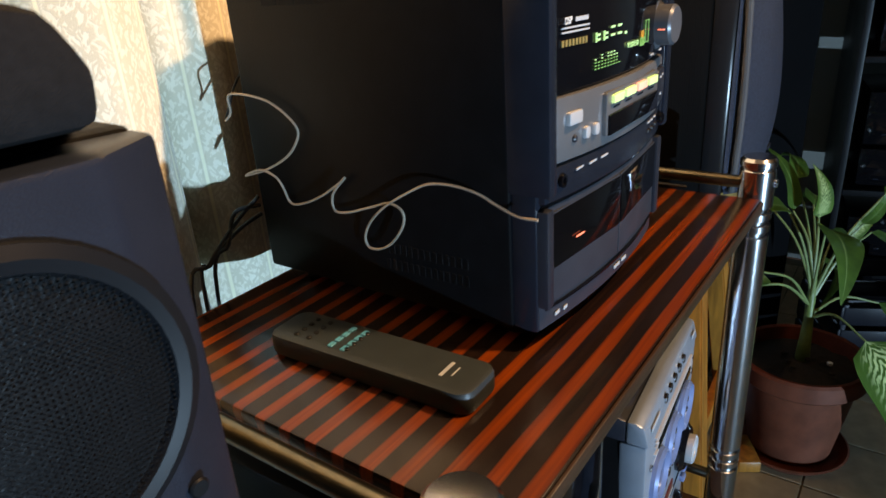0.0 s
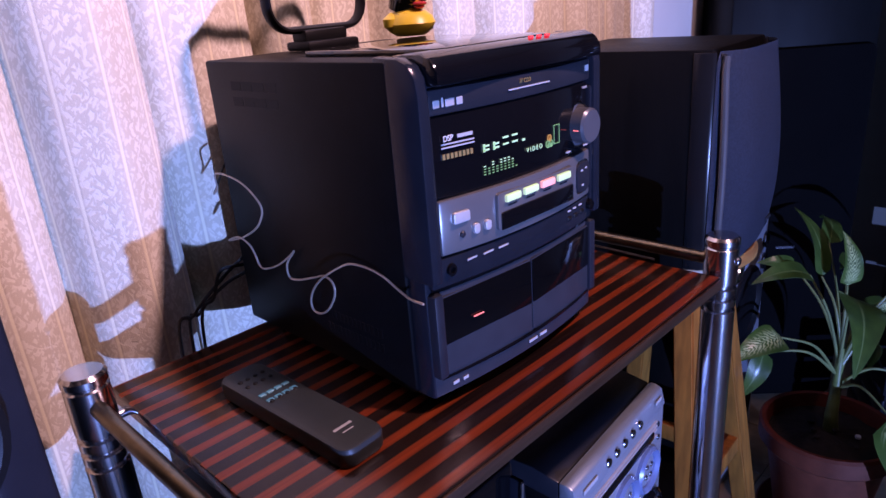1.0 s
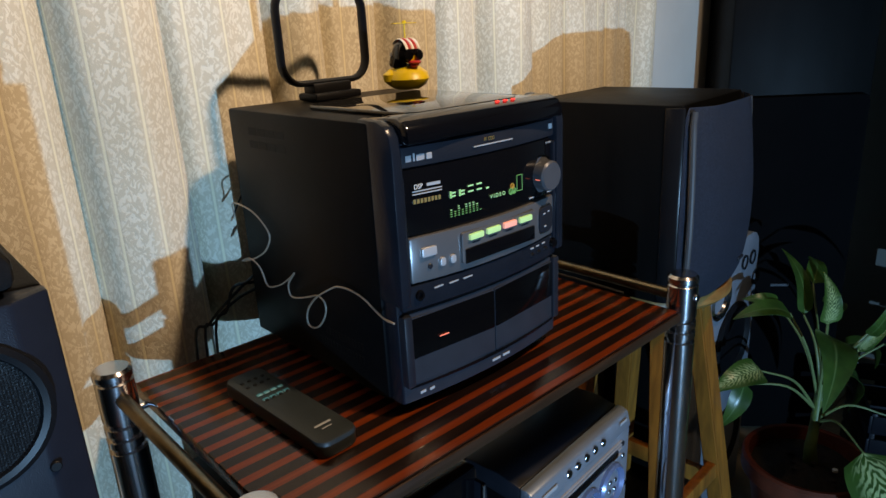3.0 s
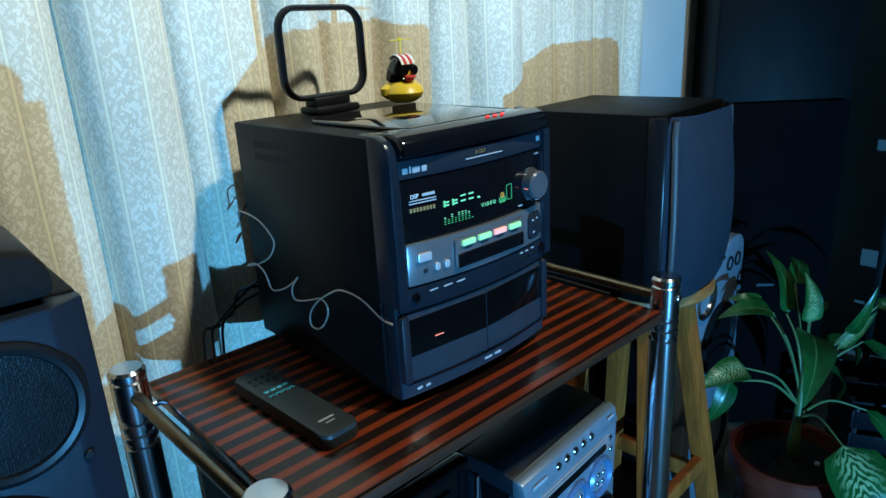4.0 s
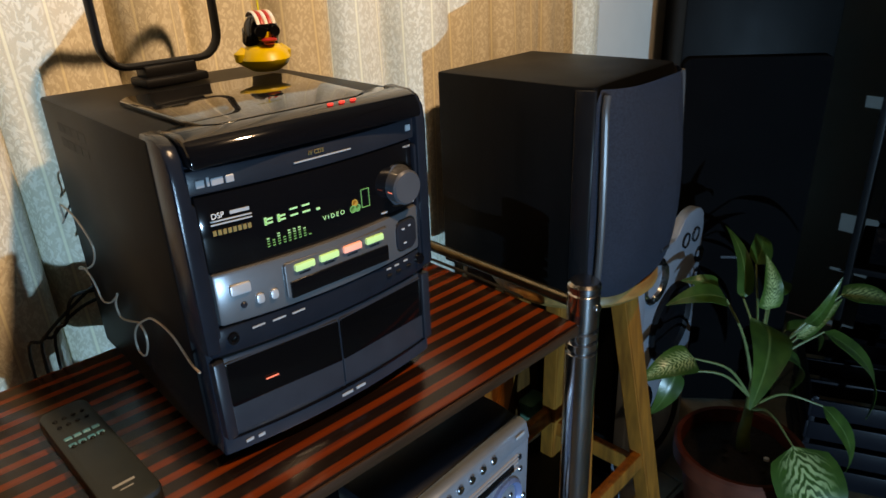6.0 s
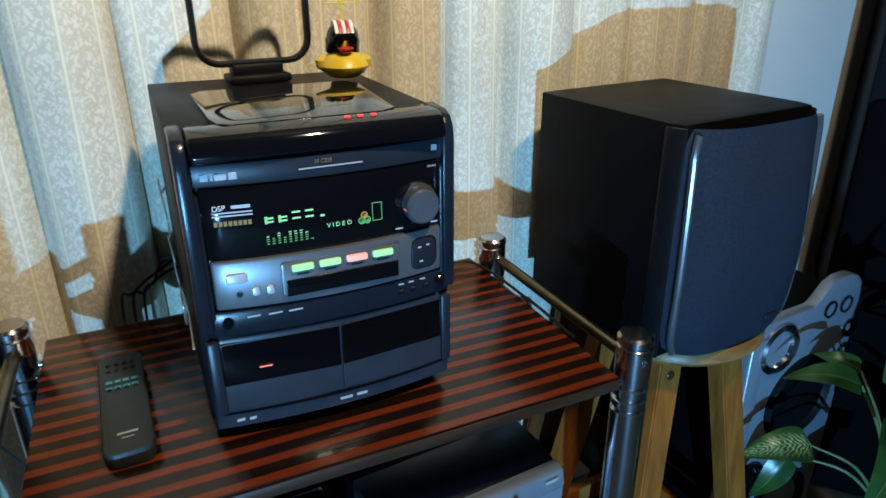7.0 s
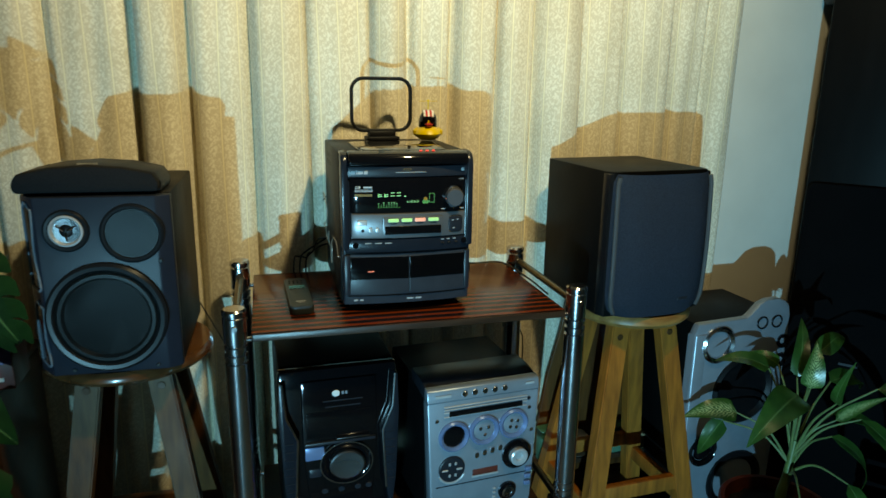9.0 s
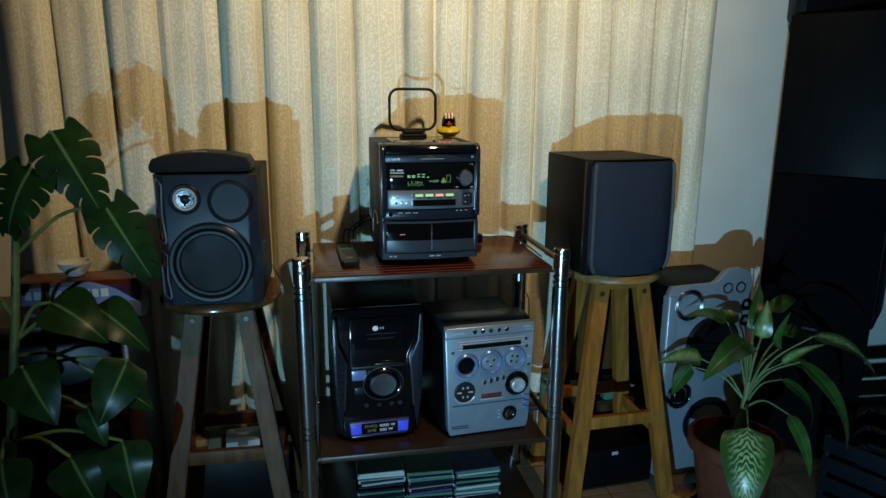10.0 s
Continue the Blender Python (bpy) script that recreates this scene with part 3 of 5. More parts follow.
def mini_hifi():
    top = thing("mini_hifi_system", "black mini hi-fi system with lit display on the rack", "stereo system")
    tall = 1.020
    top.location, top.scale = (0, 0, 0.8125 * (1 - tall)), (1, 1, tall)
    body = part("cabinet", box(0.270, 0.300, 0.306, (0.124, 0.178, 0.980), 0.003), "cabinet", top, "black painted metal case")
    for i, (y, z) in enumerate(((0.235, 1.108), (0.235, 1.092), (0.115, 0.878), (0.115, 0.862))):
        for k in range(14 if i > 1 else 4):
            w = 0.0045 if i > 1 else 0.02
            part("vent_slot", box(0.0016, w, 0.010, (-0.0104, y + (k - 6.5 if i > 1 else k - 1.5) * (w + 0.0022), z), 0.0003, 1), "cabinet", body)
    for x in (0.02, 0.228):
        for y in (0.04, 0.29):
            part("foot", disc(0.013, 0.017, (x, y, 0.8125), n=16), "rubber", top)
    part("front_frame", prism(bow(-0.008, 0.258, 0.006, 0.010, 0.032), 0.828, 1.128, bev=0.002), "plastic", top, "dark grey bowed front frame")
    lip = part("lid_lip", prism([(0.05, 1.1345), (0.018, 1.1375), (0.002, 1.1375), (-0.010, 1.133), (-0.0165, 1.124), (-0.0175, 1.112), (0.02, 1.112), (0.05, 1.125)], 0.004, 0.247, "X", 0.004), "gloss", top, "glossy black lip of the disc lid")
    for x in (0.151, 0.164, 0.177):
        part("indicator", box(0.0055, 0.003, 0.002, (x, 0.001, 1.1378), 0.0005, 1), "led", lip, "glowing red lamp")
    lid = part("disc_lid", prism([(0.045, 0.012), (0.19, 0.012), (0.208, 0.024), (0.222, 0.19), (0.212, 0.207), (0.04, 0.207), (0.028, 0.19), (0.030, 0.05), (0.035, 0.02)], 1.1335, 1.1385, "Z", 0.001), "lid", top, "mirror-like smoked lid over the disc tray")
    strip = part("badge_strip", prism(bow(-0.006, 0.256, 0.0005, 0.0135, 0.03), 1.088, 1.109, bev=0.002), "plastic2", top, "grey strip with small print")
    for k, (w, h, z) in enumerate(((0.0075, 0.0065, 1.0972), (0.0025, 0.0080, 1.0980), (0.011, 0.0065, 1.0972), (0.0075, 0.0065, 1.0972))):
        x = (0.014, 0.0205, 0.028, 0.0385)[k]
        part("badge", box(w, 0.0012, h, (x, face_y(x, 0.0, 0.0135), z), 0.0005, 1), "silver2", strip, "small silver badge")
    lettering("print", "/// CD3", 0.0055, (0.112, face_y(0.122, 0.0, 0.0137) - 0.0005, 1.1015), "gold", strip)
    for x, w, z, h in ((0.118, 0.062, 1.0975, 0.0012),):
        part("print", box(w, 0.001, h, (x + 0.01, face_y(x, 0.0, 0.0137) + 0.0003, z), 0), "gold" if h > 0.002 else "grey", strip)
    part("print", box(0.006, 0.001, 0.006, (0.238, face_y(0.238, 0.0, 0.0137) - 0.0004, 1.1005), 0), "grey", strip)
    cheek = [(0.045, 1.1365), (0.014, 1.1350), (0.002, 1.1300), (-0.005, 1.1200), (-0.0075, 1.1050), (-0.0075, 0.9450), (0.030, 0.9450), (0.045, 0.9600)]
    for x in (-0.0100, 0.2470):
        part("cheek", prism(cheek, x, x + 0.0135, "X", 0.003), "plastic", top, "rounded dark grey cheek of the front")
    for x in (0.0005, 0.2505):
        part("side_trim", prism(rounded(0.013, 0.128, 0.005, 4, x, 1.019), -0.0045, 0.008, "Y", 0.003), "plastic", top)
    disp = part("display_window", prism(bow(0.007, 0.244, -0.0005, 0.0122, 0.02), 1.0175, 1.0865, bev=0.002), "gloss", top, "glossy black display window")

    def fy(x):
        return face_y(x, -0.0008, 0.0123, 0.007, 0.244) - 0.0004

    lettering("print", "DSP", 0.0070, (0.0165, fy(0.034), 1.0662), "white", disp)
    for x, w, z, h, c in ((0.042, 0.017, 1.0685, 0.003, "grey"), (0.034, 0.036, 1.0635, 0.0012, "grey"), (0.034, 0.036, 1.0605, 0.0012, "grey"), (0.0335, 0.035, 1.053, 0.0045, "gold")):
        if c == "gold":
            for k in range(8):
                part("print", box(0.0032, 0.0008, h, (0.0185 + k * 0.0043, fy(0.0185 + k * 0.0043), z), 0), c, disp)
        else:
            part("print", turned(box(w, 0.0008, h, (0, 0, 0), 0), pose(x, fy(x) - 0.0003, z, 0, 0, math.degrees(math.atan2(fy(x + w / 2) - fy(x - w / 2), w)))), c, disp)
    # display figures
    for k in range(5):
        x = 0.066 + k * 0.0125
        if k < 4:
            part("display_segment", box(0.0080, 0.0007, 0.0016, (x, fy(x), 1.0555 + (0.002 if k > 1 else -0.0015)), 0), "vfd", disp)
            part("display_segment", box(0.0080, 0.0007, 0.0016, (x, fy(x), 1.0505 + (0.001 if k > 1 else 0)), 0), "vfd", disp)
        else:
            part("display_segment", box(0.004, 0.0007, 0.002, (x, fy(x), 1.0505), 0), "vfd", disp)
        if k < 2:
            part("display_segment", box(0.0025, 0.0007, 0.007, (x - 0.003, fy(x), 1.0525), 0), "vfd", disp)
    rnd = random.Random(5)
    for k in range(9):
        x = 0.063 + k * 0.0052
        for j in range(rnd.choice((1, 2, 3, 4, 4, 5))):
            part("display_segment", box(0.0026, 0.0007, 0.0008, (x, fy(x), 1.029 + j * 0.0024), 0), "vfdim" if j < 3 else "vfd", disp)
    lettering("display_text", "V I D E O", 0.0062, (0.1195, fy(0.130) - 0.0006, 1.0375), "vfd", disp, label="glowing green letters")
    for k in range(2):
        x = 0.1555 + k * 0.0056
        part("display_segment", turned(lathe([(0.0028, -0.0003), (0.0038, -0.0003), (0.0038, 0.0003), (0.0028, 0.0003), (0.0028, -0.0003)], (0, 0, 0), "Y-", 14), pose(x, fy(x), 1.0385)), "vfdim", disp)
    part("display_segment", turned(lathe([(0.0026, -0.0003), (0.0036, -0.0003), (0.0036, 0.0003), (0.0026, 0.0003), (0.0026, -0.0003)], (0, 0, 0), "Y-", 14), pose(0.1583, fy(0.1583), 1.0440)), "vfdred", disp)
    for x, z, w, h in ((0.1670, 1.0455, 0.0006, 0.018), (0.1770, 1.0455, 0.0006, 0.018), (0.1720, 1.0545, 0.010, 0.0006), (0.1720, 1.0365, 0.010, 0.0006)):
        part("display_segment", box(w, 0.0007, h, (x, fy(x), z), 0), "vfdim", disp)
    knob = part("volume_knob", lathe([(0, -0.004), (0.0215, -0.004), (0.0215, 0.002), (0.0180, 0.003), (0.0180, 0.0165), (0.0160, 0.0190), (0, 0.0190)], (0.2185, -0.004, 1.046), "Y-", 36), "knob", top, "round grey volume knob")
    part("knob_ring", lathe([(0.0215, 0), (0.0230, 0), (0.0230, 0.003), (0.0215, 0.003), (0.0215, 0)], (0.2185, -0.0035, 1.046), "Y-", 36), "chrome", knob)
    part("indicator", box(0.0014, 0.007, 0.0012, (0.2008, -0.0150, 1.0435), 0.0004, 1), "litred", knob)
    lettering("print", "VOLUME", 0.003, (0.229, fy(0.236), 1.0805), "grey", disp)
    for x, z in ((0.196, 1.0225), (0.238, 1.0215)):
        part("print", box(0.008, 0.0008, 0.0016, (x, fy(x), z), 0), "grey", disp)
    # silver control strip
    ctl = part("control_panel", prism(bow(0.0085, 0.2455, -0.003, 0.0135, 0.02), 0.9665, 1.0165, bev=0.003), "panel", top, "gunmetal control panel")

    def cy(x):
        return face_y(x, -0.003, 0.0135, 0.0085, 0.2455)

    part("eject_button", turned(prism(rounded(0.019, 0.010, 0.002), -0.003, 0.003, "Y", 0.001), pose(0.030, cy(0.030), 0.999, 0, 0, -6)), "silver2", ctl)
    part("button", disc(0.003, 0.004, (0.031, cy(0.031) + 0.002, 0.9825), "Y-", 16), "plastic2", ctl)
    for x in (0.046, 0.0595):
        part("button", turned(prism(rounded(0.0075, 0.0095, 0.003), -0.003, 0.002, "Y", 0.001), pose(x, cy(x), 0.9845, 0, 0, -4)), "silver2", ctl)
    bay = part("button_bay", turned(prism(rounded(0.122, 0.0345, 0.003), -0.0012, 0.004, "Y", 0.0008), pose(0.132, cy(0.132) + 0.0006, 0.9925)), "panel", ctl)
    part("slot", box(0.116, 0.004, 0.0165, (0.1325, cy(0.132) - 0.0006, 0.9835), 0.001), "gloss", bay, "black slot")
    for k in range(4):
        x = 0.0915 + 0.0275 * k
        part("function_button", turned(prism(rounded(0.0215, 0.0068, 0.0015), -0.0030, 0.003, "Y", 0.0008), pose(x, cy(0.132) - 0.0006, 1.0035)), "litpink" if k == 2 else "litgreen", bay, "lit pink button" if k == 2 else "lit pale green button")
        part("print", box(0.012, 0.0008, 0.0012, (x, cy(0.132) - 0.0009, 0.9965), 0), "plastic", bay)
    part("tray_key", turned(prism(rounded(0.034, 0.036, 0.010), -0.0012, 0.006, "Y", 0.001), pose(0.2225, cy(0.2225) + 0.0006, 0.991, 0, 0, 7)), "chrome", ctl)
    part("tray_key_face", turned(prism(rounded(0.030, 0.032, 0.009), -0.0035, 0.006, "Y", 0.0015), pose(0.2225, cy(0.2225) + 0.0006, 0.991, 0, 0, 7)), "plastic2", ctl)
    for x, z in ((0.217, 0.999), (0.227, 1.000), (0.219, 0.983)):
        part("print", box(0.004, 0.0008, 0.0018, (x, cy(x) - 0.0030, z), 0), "grey", ctl)
    # lower strip with the socket
    low = part("lower_strip", prism(bow(-0.004, 0.254, 0.0, 0.013, 0.03), 0.938, 0.9645, bev=0.002), "plastic", top)

    def ly(x):
        return face_y(x, 0.0, 0.013, -0.004, 0.254)

    part("socket", lathe([(0.003, 0.0), (0.0052, 0.0), (0.0055, 0.0025), (0.003, 0.0028), (0.002, -0.004), (0, -0.004)], (0.0165, ly(0.0165) - 0.0004, 0.953), "Y-", 18), "gloss", low, "round black socket")
    part("dial", disc(0.0055, 0.008, (0.243, ly(0.243) + 0.002, 0.9545), "Y-", 18), "gloss", low)
    for k, x in enumerate((0.042, 0.062, 0.082, 0.196, 0.208, 0.222)):
        part("print", box(0.014 if k < 3 else 0.006, 0.0008, 0.0016, (x, ly(x) - 0.0003, 0.957 if k < 3 else 0.960), 0), "grey", low)
    for x in (0.196, 0.210, 0.226):
        part("button", box(0.007, 0.004, 0.004, (x, ly(x), 0.952), 0.001, 1), "black", low)
    part("seam", prism(bow(-0.002, 0.252, 0.004, 0.012, 0.03), 0.9335, 0.9385, bev=0), "gloss", top)
    # cassette section
    deck = part("cassette_deck", prism(bow(-0.007, 0.257, 0.004, 0.012, 0.03), 0.829, 0.934, bev=0.003), "deckgrey", top, "dark grey double cassette deck")

    def dy(x):
        return face_y(x, 0.004, 0.012, -0.007, 0.257)

    for s, (x0, x1) in enumerate(((0.005, 0.1257), (0.1263, 0.247))):
        mid = (x0 + x1) / 2
        ang = math.degrees(math.atan2(dy(x1) - dy(x0), x1 - x0))
        door = part("cassette_door", turned(prism(rounded(x1 - x0, 0.078, 0.003), -0.003, 0.008, "Y", 0.0012), pose(mid, (dy(x0) + dy(x1)) / 2 + 0.0005, 0.890, 0, 0, ang)), "deckgrey", deck, "cassette door with dark window")
        part("window", turned(prism(rounded(x1 - x0 - 0.0008, 0.046, 0.002), -0.0036, 0.004, "Y", 0.0008), pose(mid, (dy(x0) + dy(x1)) / 2 + 0.0003, 0.9045, 0, 0, ang)), "darkwin", door)
        part("indicator", turned(box(0.013, 0.0008, 0.0011, (0, -0.0038, 0), 0), pose(mid - 0.018, (dy(x0) + dy(x1)) / 2, 0.8985, 0, 0, ang)), "litred", door, "small red glow")
    part("deck_line", prism(bow(0.0, 0.25, 0.0015, 0.0122, 0.03), 0.8465, 0.8485, bev=0), "gloss", deck)
    for x, w in ((0.016, 0.008), (0.028, 0.007), (0.128, 0.014), (0.146, 0.012)):
        part("print", box(w, 0.0008, 0.003, (x, dy(x) - 0.0008, 0.8385), 0), "grey", deck)
    for x in (-0.0015, 0.2505):
        part("corner_trim", prism([(x - 0.005, 0.85), (x + 0.007, 0.85), (x + 0.007, 0.934), (x - 0.005, 0.934)], -0.004, 0.02, "Y", 0.003), "plastic2", deck)
    return top


def loop_antenna():
    top = thing("loop_antenna", "black plastic loop antenna on a small base", "antenna", (0.120, 0.287, 1.1402), 4)
    part("loop", tube([(a, 0.0, 0.083 + b) for a, b in rounded(0.142, 0.120, 0.028, 6)], 0.0042, 10, True, 2.0, (0, 1, 0)), "black", top)
    part("base", joined(box(0.078, 0.042, 0.010, (0, -0.004, 0.0052), 0.003), box(0.064, 0.026, 0.014, (0, 0.0, 0.0155), 0.003)), "black", top)
    return top


def rubber_duck():
    top = thing("rubber_duck", "yellow rubber duck with striped helmet, sunglasses and propeller", "toy duck", (0.222, 0.238, 1.1452), -8)
    bodyp = [(0, 0.0), (0.016, 0.0), (0.025, 0.006), (0.029, 0.014), (0.026, 0.022), (0.018, 0.029), (0.010, 0.033), (0, 0.034)]
    body = joined(turned(lathe(bodyp, (0, 0, 0)), Matrix.Diagonal((1.05, 1.15, 1, 1))), turned(lathe([(0, 0), (0.008, 0.004), (0.005, 0.014), (0, 0.018)], (0, 0, 0), n=16), pose(0, 0.026, 0.016, -50)), turned(lathe([(0, -0.012), (0.010, -0.005), (0.011, 0.004), (0, 0.012)], n=16), pose(0.025, 0.004, 0.017, 0, 0, 0)), turned(lathe([(0, -0.012), (0.010, -0.005), (0.011, 0.004), (0, 0.012)], n=16), pose(-0.025, 0.004, 0.017, 0, 0, 0)))
    part("body", body, "yellow", top)

    def ball(r, n=9):
        return [(r * math.sin(math.pi * i / n), -r * math.cos(math.pi * i / n)) for i in range(n + 1)]

    part("head", lathe(ball(0.0175), (0, -0.003, 0.045), n=24), "yellow", top)
    helmet = part("helmet", turned(lathe([(0.0205, -0.006)] + [(0.0205 * math.cos(a), 0.0205 * math.sin(a)) for a in (0, 0.3, 0.6, 0.9, 1.2, 1.45)] + [(0, 0.0205)], n=24), pose(0, 0.0, 0.047, 14)), "gloss", top, "black helmet with red and white stripes")
    part("cheek_guard", turned(lathe([(0.0195, -0.010), (0.0215, -0.010), (0.0215, 0.004), (0.0195, 0.004), (0.0195, -0.010)], n=24), pose(0, 0.004, 0.041, 20)), "gloss", helmet)
    for k in range(-2, 3):
        arc = [(0.0048 * k, -0.0210 * math.cos(a), 0.047 + 0.0210 * math.sin(a)) for a in [0.35 + 0.25 * i for i in range(9)]]
        part("stripe", tube(arc, 0.0023, 6, False, 0.45), "red" if k % 2 else "white", helmet)
    part("sunglasses", joined(*[turned(disc(0.0072, 0.003, (0, 0, 0), "Y-", 16), pose(s * 0.0085, -0.0195, 0.046, 0, 0, s * 14)) for s in (-1, 1)], box(0.006, 0.002, 0.002, (0, -0.021, 0.048), 0.0005, 1)), "gloss", top)
    part("beak", joined(turned(lathe(ball(0.0088), n=16), pose(0, -0.0225, 0.0365) @ Matrix.Diagonal((1.1, 0.9, 0.32, 1))), turned(lathe(ball(0.0070), n=16), pose(0, -0.0215, 0.0330) @ Matrix.Diagonal((1.0, 0.9, 0.35, 1)))), "red", top)
    part("chain", tube([(0.021 * math.cos(a), -0.004 + 0.023 * math.sin(a), 0.026 - 0.006 * (math.sin(a) < 0) * abs(math.sin(a))) for a in [2 * math.pi * k / 24 for k in range(24)]], 0.0013, 6, True), "gold", top)
    part("propeller", joined(tube([(0, 0, 0.066), (0, 0, 0.090)], 0.0013, 6), turned(box(0.044, 0.006, 0.0012, (0, 0, 0.0885), 0.0004, 1), pose(0, 0, 0, 0, 0, 12)), disc(0.003, 0.004, (0, 0, 0.088), n=10)), "yellow", top)
    return top


def remote_control():
    top = thing("remote_control", "dark grey remote control with teal buttons lying on the shelf", "remote control", (-0.096, 0.108, 0.8125), 2)
    part("case", prism(rounded(0.050, 0.205, 0.013), 0, 0.020, "Z", 0.004), "remote", top)
    for r in range(5):
        for c in range(4):
            if r in (2, 3):
                part("button", box(0.0075, 0.005, 0.002, (-0.0135 + c * 0.009, 0.062 - r * 0.0135, 0.0205), 0.0006, 1), "teal", top, "teal button")
            else:
                part("button", disc(0.0026, 0.002, (-0.0135 + c * 0.009, 0.075 - r * 0.014, 0.0195), n=10), "black", top)
    part("print", box(0.020, 0.003, 0.0006, (0, -0.070, 0.0202), 0), "grey", top)
    part("print", box(0.012, 0.0012, 0.0006, (0, -0.078, 0.0202), 0), "grey", top)
    return top


# ---- loudspeakers on stools ----
def open_speaker():
    """Three-way loudspeaker with bare drivers; front in the plane y = 0."""
    top = thing("loudspeaker", "black three-way loudspeaker with grey baffle on a wooden stool", "speaker", (-0.450, -0.030, 0.738), -2)
    w, h = 0.250, 0.338
    part("cabinet", prism([(-0.122, 0.328), (-0.127, 0.05), (0.127, 0.02), (0.122, 0.328)], 0, h, "Z", 0.004), "vinyl", top)
    baffle = part("baffle", prism([(-0.127, 0.052), (-0.127, 0.036), (-0.096, -0.004), (0.104, -0.004), (0.128, 0.010), (0.128, 0.022)], 0.002, h - 0.002, "Z", 0.003), "baffle", top, "moulded grey plastic baffle")
    f = -0.0042
    wx, wz = 0.006, 0.112
    wf = part("woofer", lathe([(0.104, -0.002), (0.104, 0.006), (0.099, 0.010), (0.092, 0.009), (0.088, 0.003), (0.086, -0.001)], (wx, f, wz), "Y-", 56), "ring", baffle, "woofer in a grey ring")
    part("surround", lathe([(0.088, 0.001), (0.083, 0.007), (0.077, 0.007), (0.072, 0.0)], (wx, f, wz), "Y-", 56), "rubber", wf)
    part("cone", lathe([(0.074, 0.001), (0.045, -0.013), (0.028, -0.022), (0.027, -0.022)], (wx, f, wz), "Y-", 56), "cone", wf)
    part("dust_cap", lathe([(0.028, -0.021), (0.025, -0.013), (0.016, -0.008), (0.0, -0.006)], (wx, f, wz), "Y-", 40), "gloss", wf, "shiny black dust cap")
    part("mesh_cover", lathe([(0.090, 0.006), (0.06, 0.010), (0.03, 0.012), (0, 0.0125)], (wx, f, wz), "Y-", 56), "mesh", wf, "fine perforated steel cover")
    tw = part("tweeter", lathe([(0.038, -0.001), (0.038, 0.003), (0.035, 0.005), (0.030, 0.004), (0.028, 0.001)], (-0.046, f, 0.276), "Y-", 40), "ring", baffle, "black ringed tweeter")
    part("bright_ring", lathe([(0.029, 0.001), (0.028, 0.005), (0.025, 0.006), (0.021, 0.000), (0.0195, -0.004)], (-0.046, f, 0.276), "Y-", 40), "silver2", tw, "bright silver ring")
    part("dome", lathe([(0.020, -0.004), (0.015, 0.000), (0.008, 0.002), (0, 0.003)], (-0.046, f, 0.276), "Y-", 28), "rubber", tw)
    for k in range(3):
        t = 2 * math.pi * k / 3 + 0.5
        part("phase_vane", tube([(-0.046 + 0.003 * math.cos(t), f - 0.005, 0.276 + 0.003 * math.sin(t)), (-0.046 + 0.018 * math.cos(t), f - 0.003, 0.276 + 0.018 * math.sin(t))], 0.0016, 6), "chrome", tw)
    md = part("midrange", lathe([(0.054, -0.001), (0.054, 0.003), (0.050, 0.005), (0.046, 0.004), (0.044, 0.0)], (0.061, f, 0.268), "Y-", 44), "ring", baffle, "midrange in a grey ring")
    part("mesh_cover", lathe([(0.047, 0.003), (0.03, 0.006), (0.015, 0.0072), (0, 0.0075)], (0.061, f, 0.268), "Y-", 44), "mesh", md, "fine perforated steel cover")
    part("cone", lathe([(0.045, 0.001), (0.020, -0.010), (0.012, -0.012), (0.009, -0.006), (0, -0.003)], (0.061, f, 0.268), "Y-", 40), "cone", md)
    for z0, z1, x in ((0.165, 0.315, -0.090), (0.02, 0.135, -0.088)):
        o = [(x - 0.046, z0 + 0.008), (x - 0.022, z0), (x - 0.010, z0 + 0.004), (x - 0.010, z0 + 0.02), (x - 0.020, (z0 + z1) / 2), (x - 0.012, z1 - 0.01), (x - 0.018, z1), (x - 0.046, z1)]
        loop = [(q.x, q.y) for q in smooth_path([(p[0], p[1], 0) for p in o + o[:1]], 3)][:-1]
        lean = pose(-0.096, f, 0, 0, 0, -52) @ pose(0.096, 0, 0)
        port = part("port", turned(prism(o, -0.001, 0.012, "Y", 0.001), lean), "gloss", baffle, "deep black port slot")
        part("port_trim", turned(tube([(a, -0.001, b) for a, b in loop], 0.002, 6, True), lean), "silver", port)
    for x, z in ((0.085, 0.012), (-0.06, 0.012), (0.105, 0.215)):
        part("screw", disc(0.004, 0.002, (x, f, z), "Y-", 10), "black", baffle)
    return top


def centre_speaker():
    top = thing("centre_speaker", "low black speaker with arched cloth front on the loudspeaker", "speaker", (-0.458, -0.022, 1.0765), -2)
    arch = [(-0.120, 0.0), (0.120, 0.0), (0.122, 0.018), (0.112, 0.036), (0.06, 0.047), (0.0, 0.051), (-0.06, 0.047), (-0.112, 0.036), (-0.122, 0.018)]
    part("case", prism(arch, 0.012, 0.115, "Y", 0.004), "black", top)
    part("grille", prism([(a * 0.985, 0.003 + b * 0.94) for a, b in arch], -0.006, 0.016, "Y", 0.006), "blackcloth", top)
    part("print", box(0.034, 0.001, 0.003, (0.0, 0.02, 0.0512), 0), "grey", top)
    return top


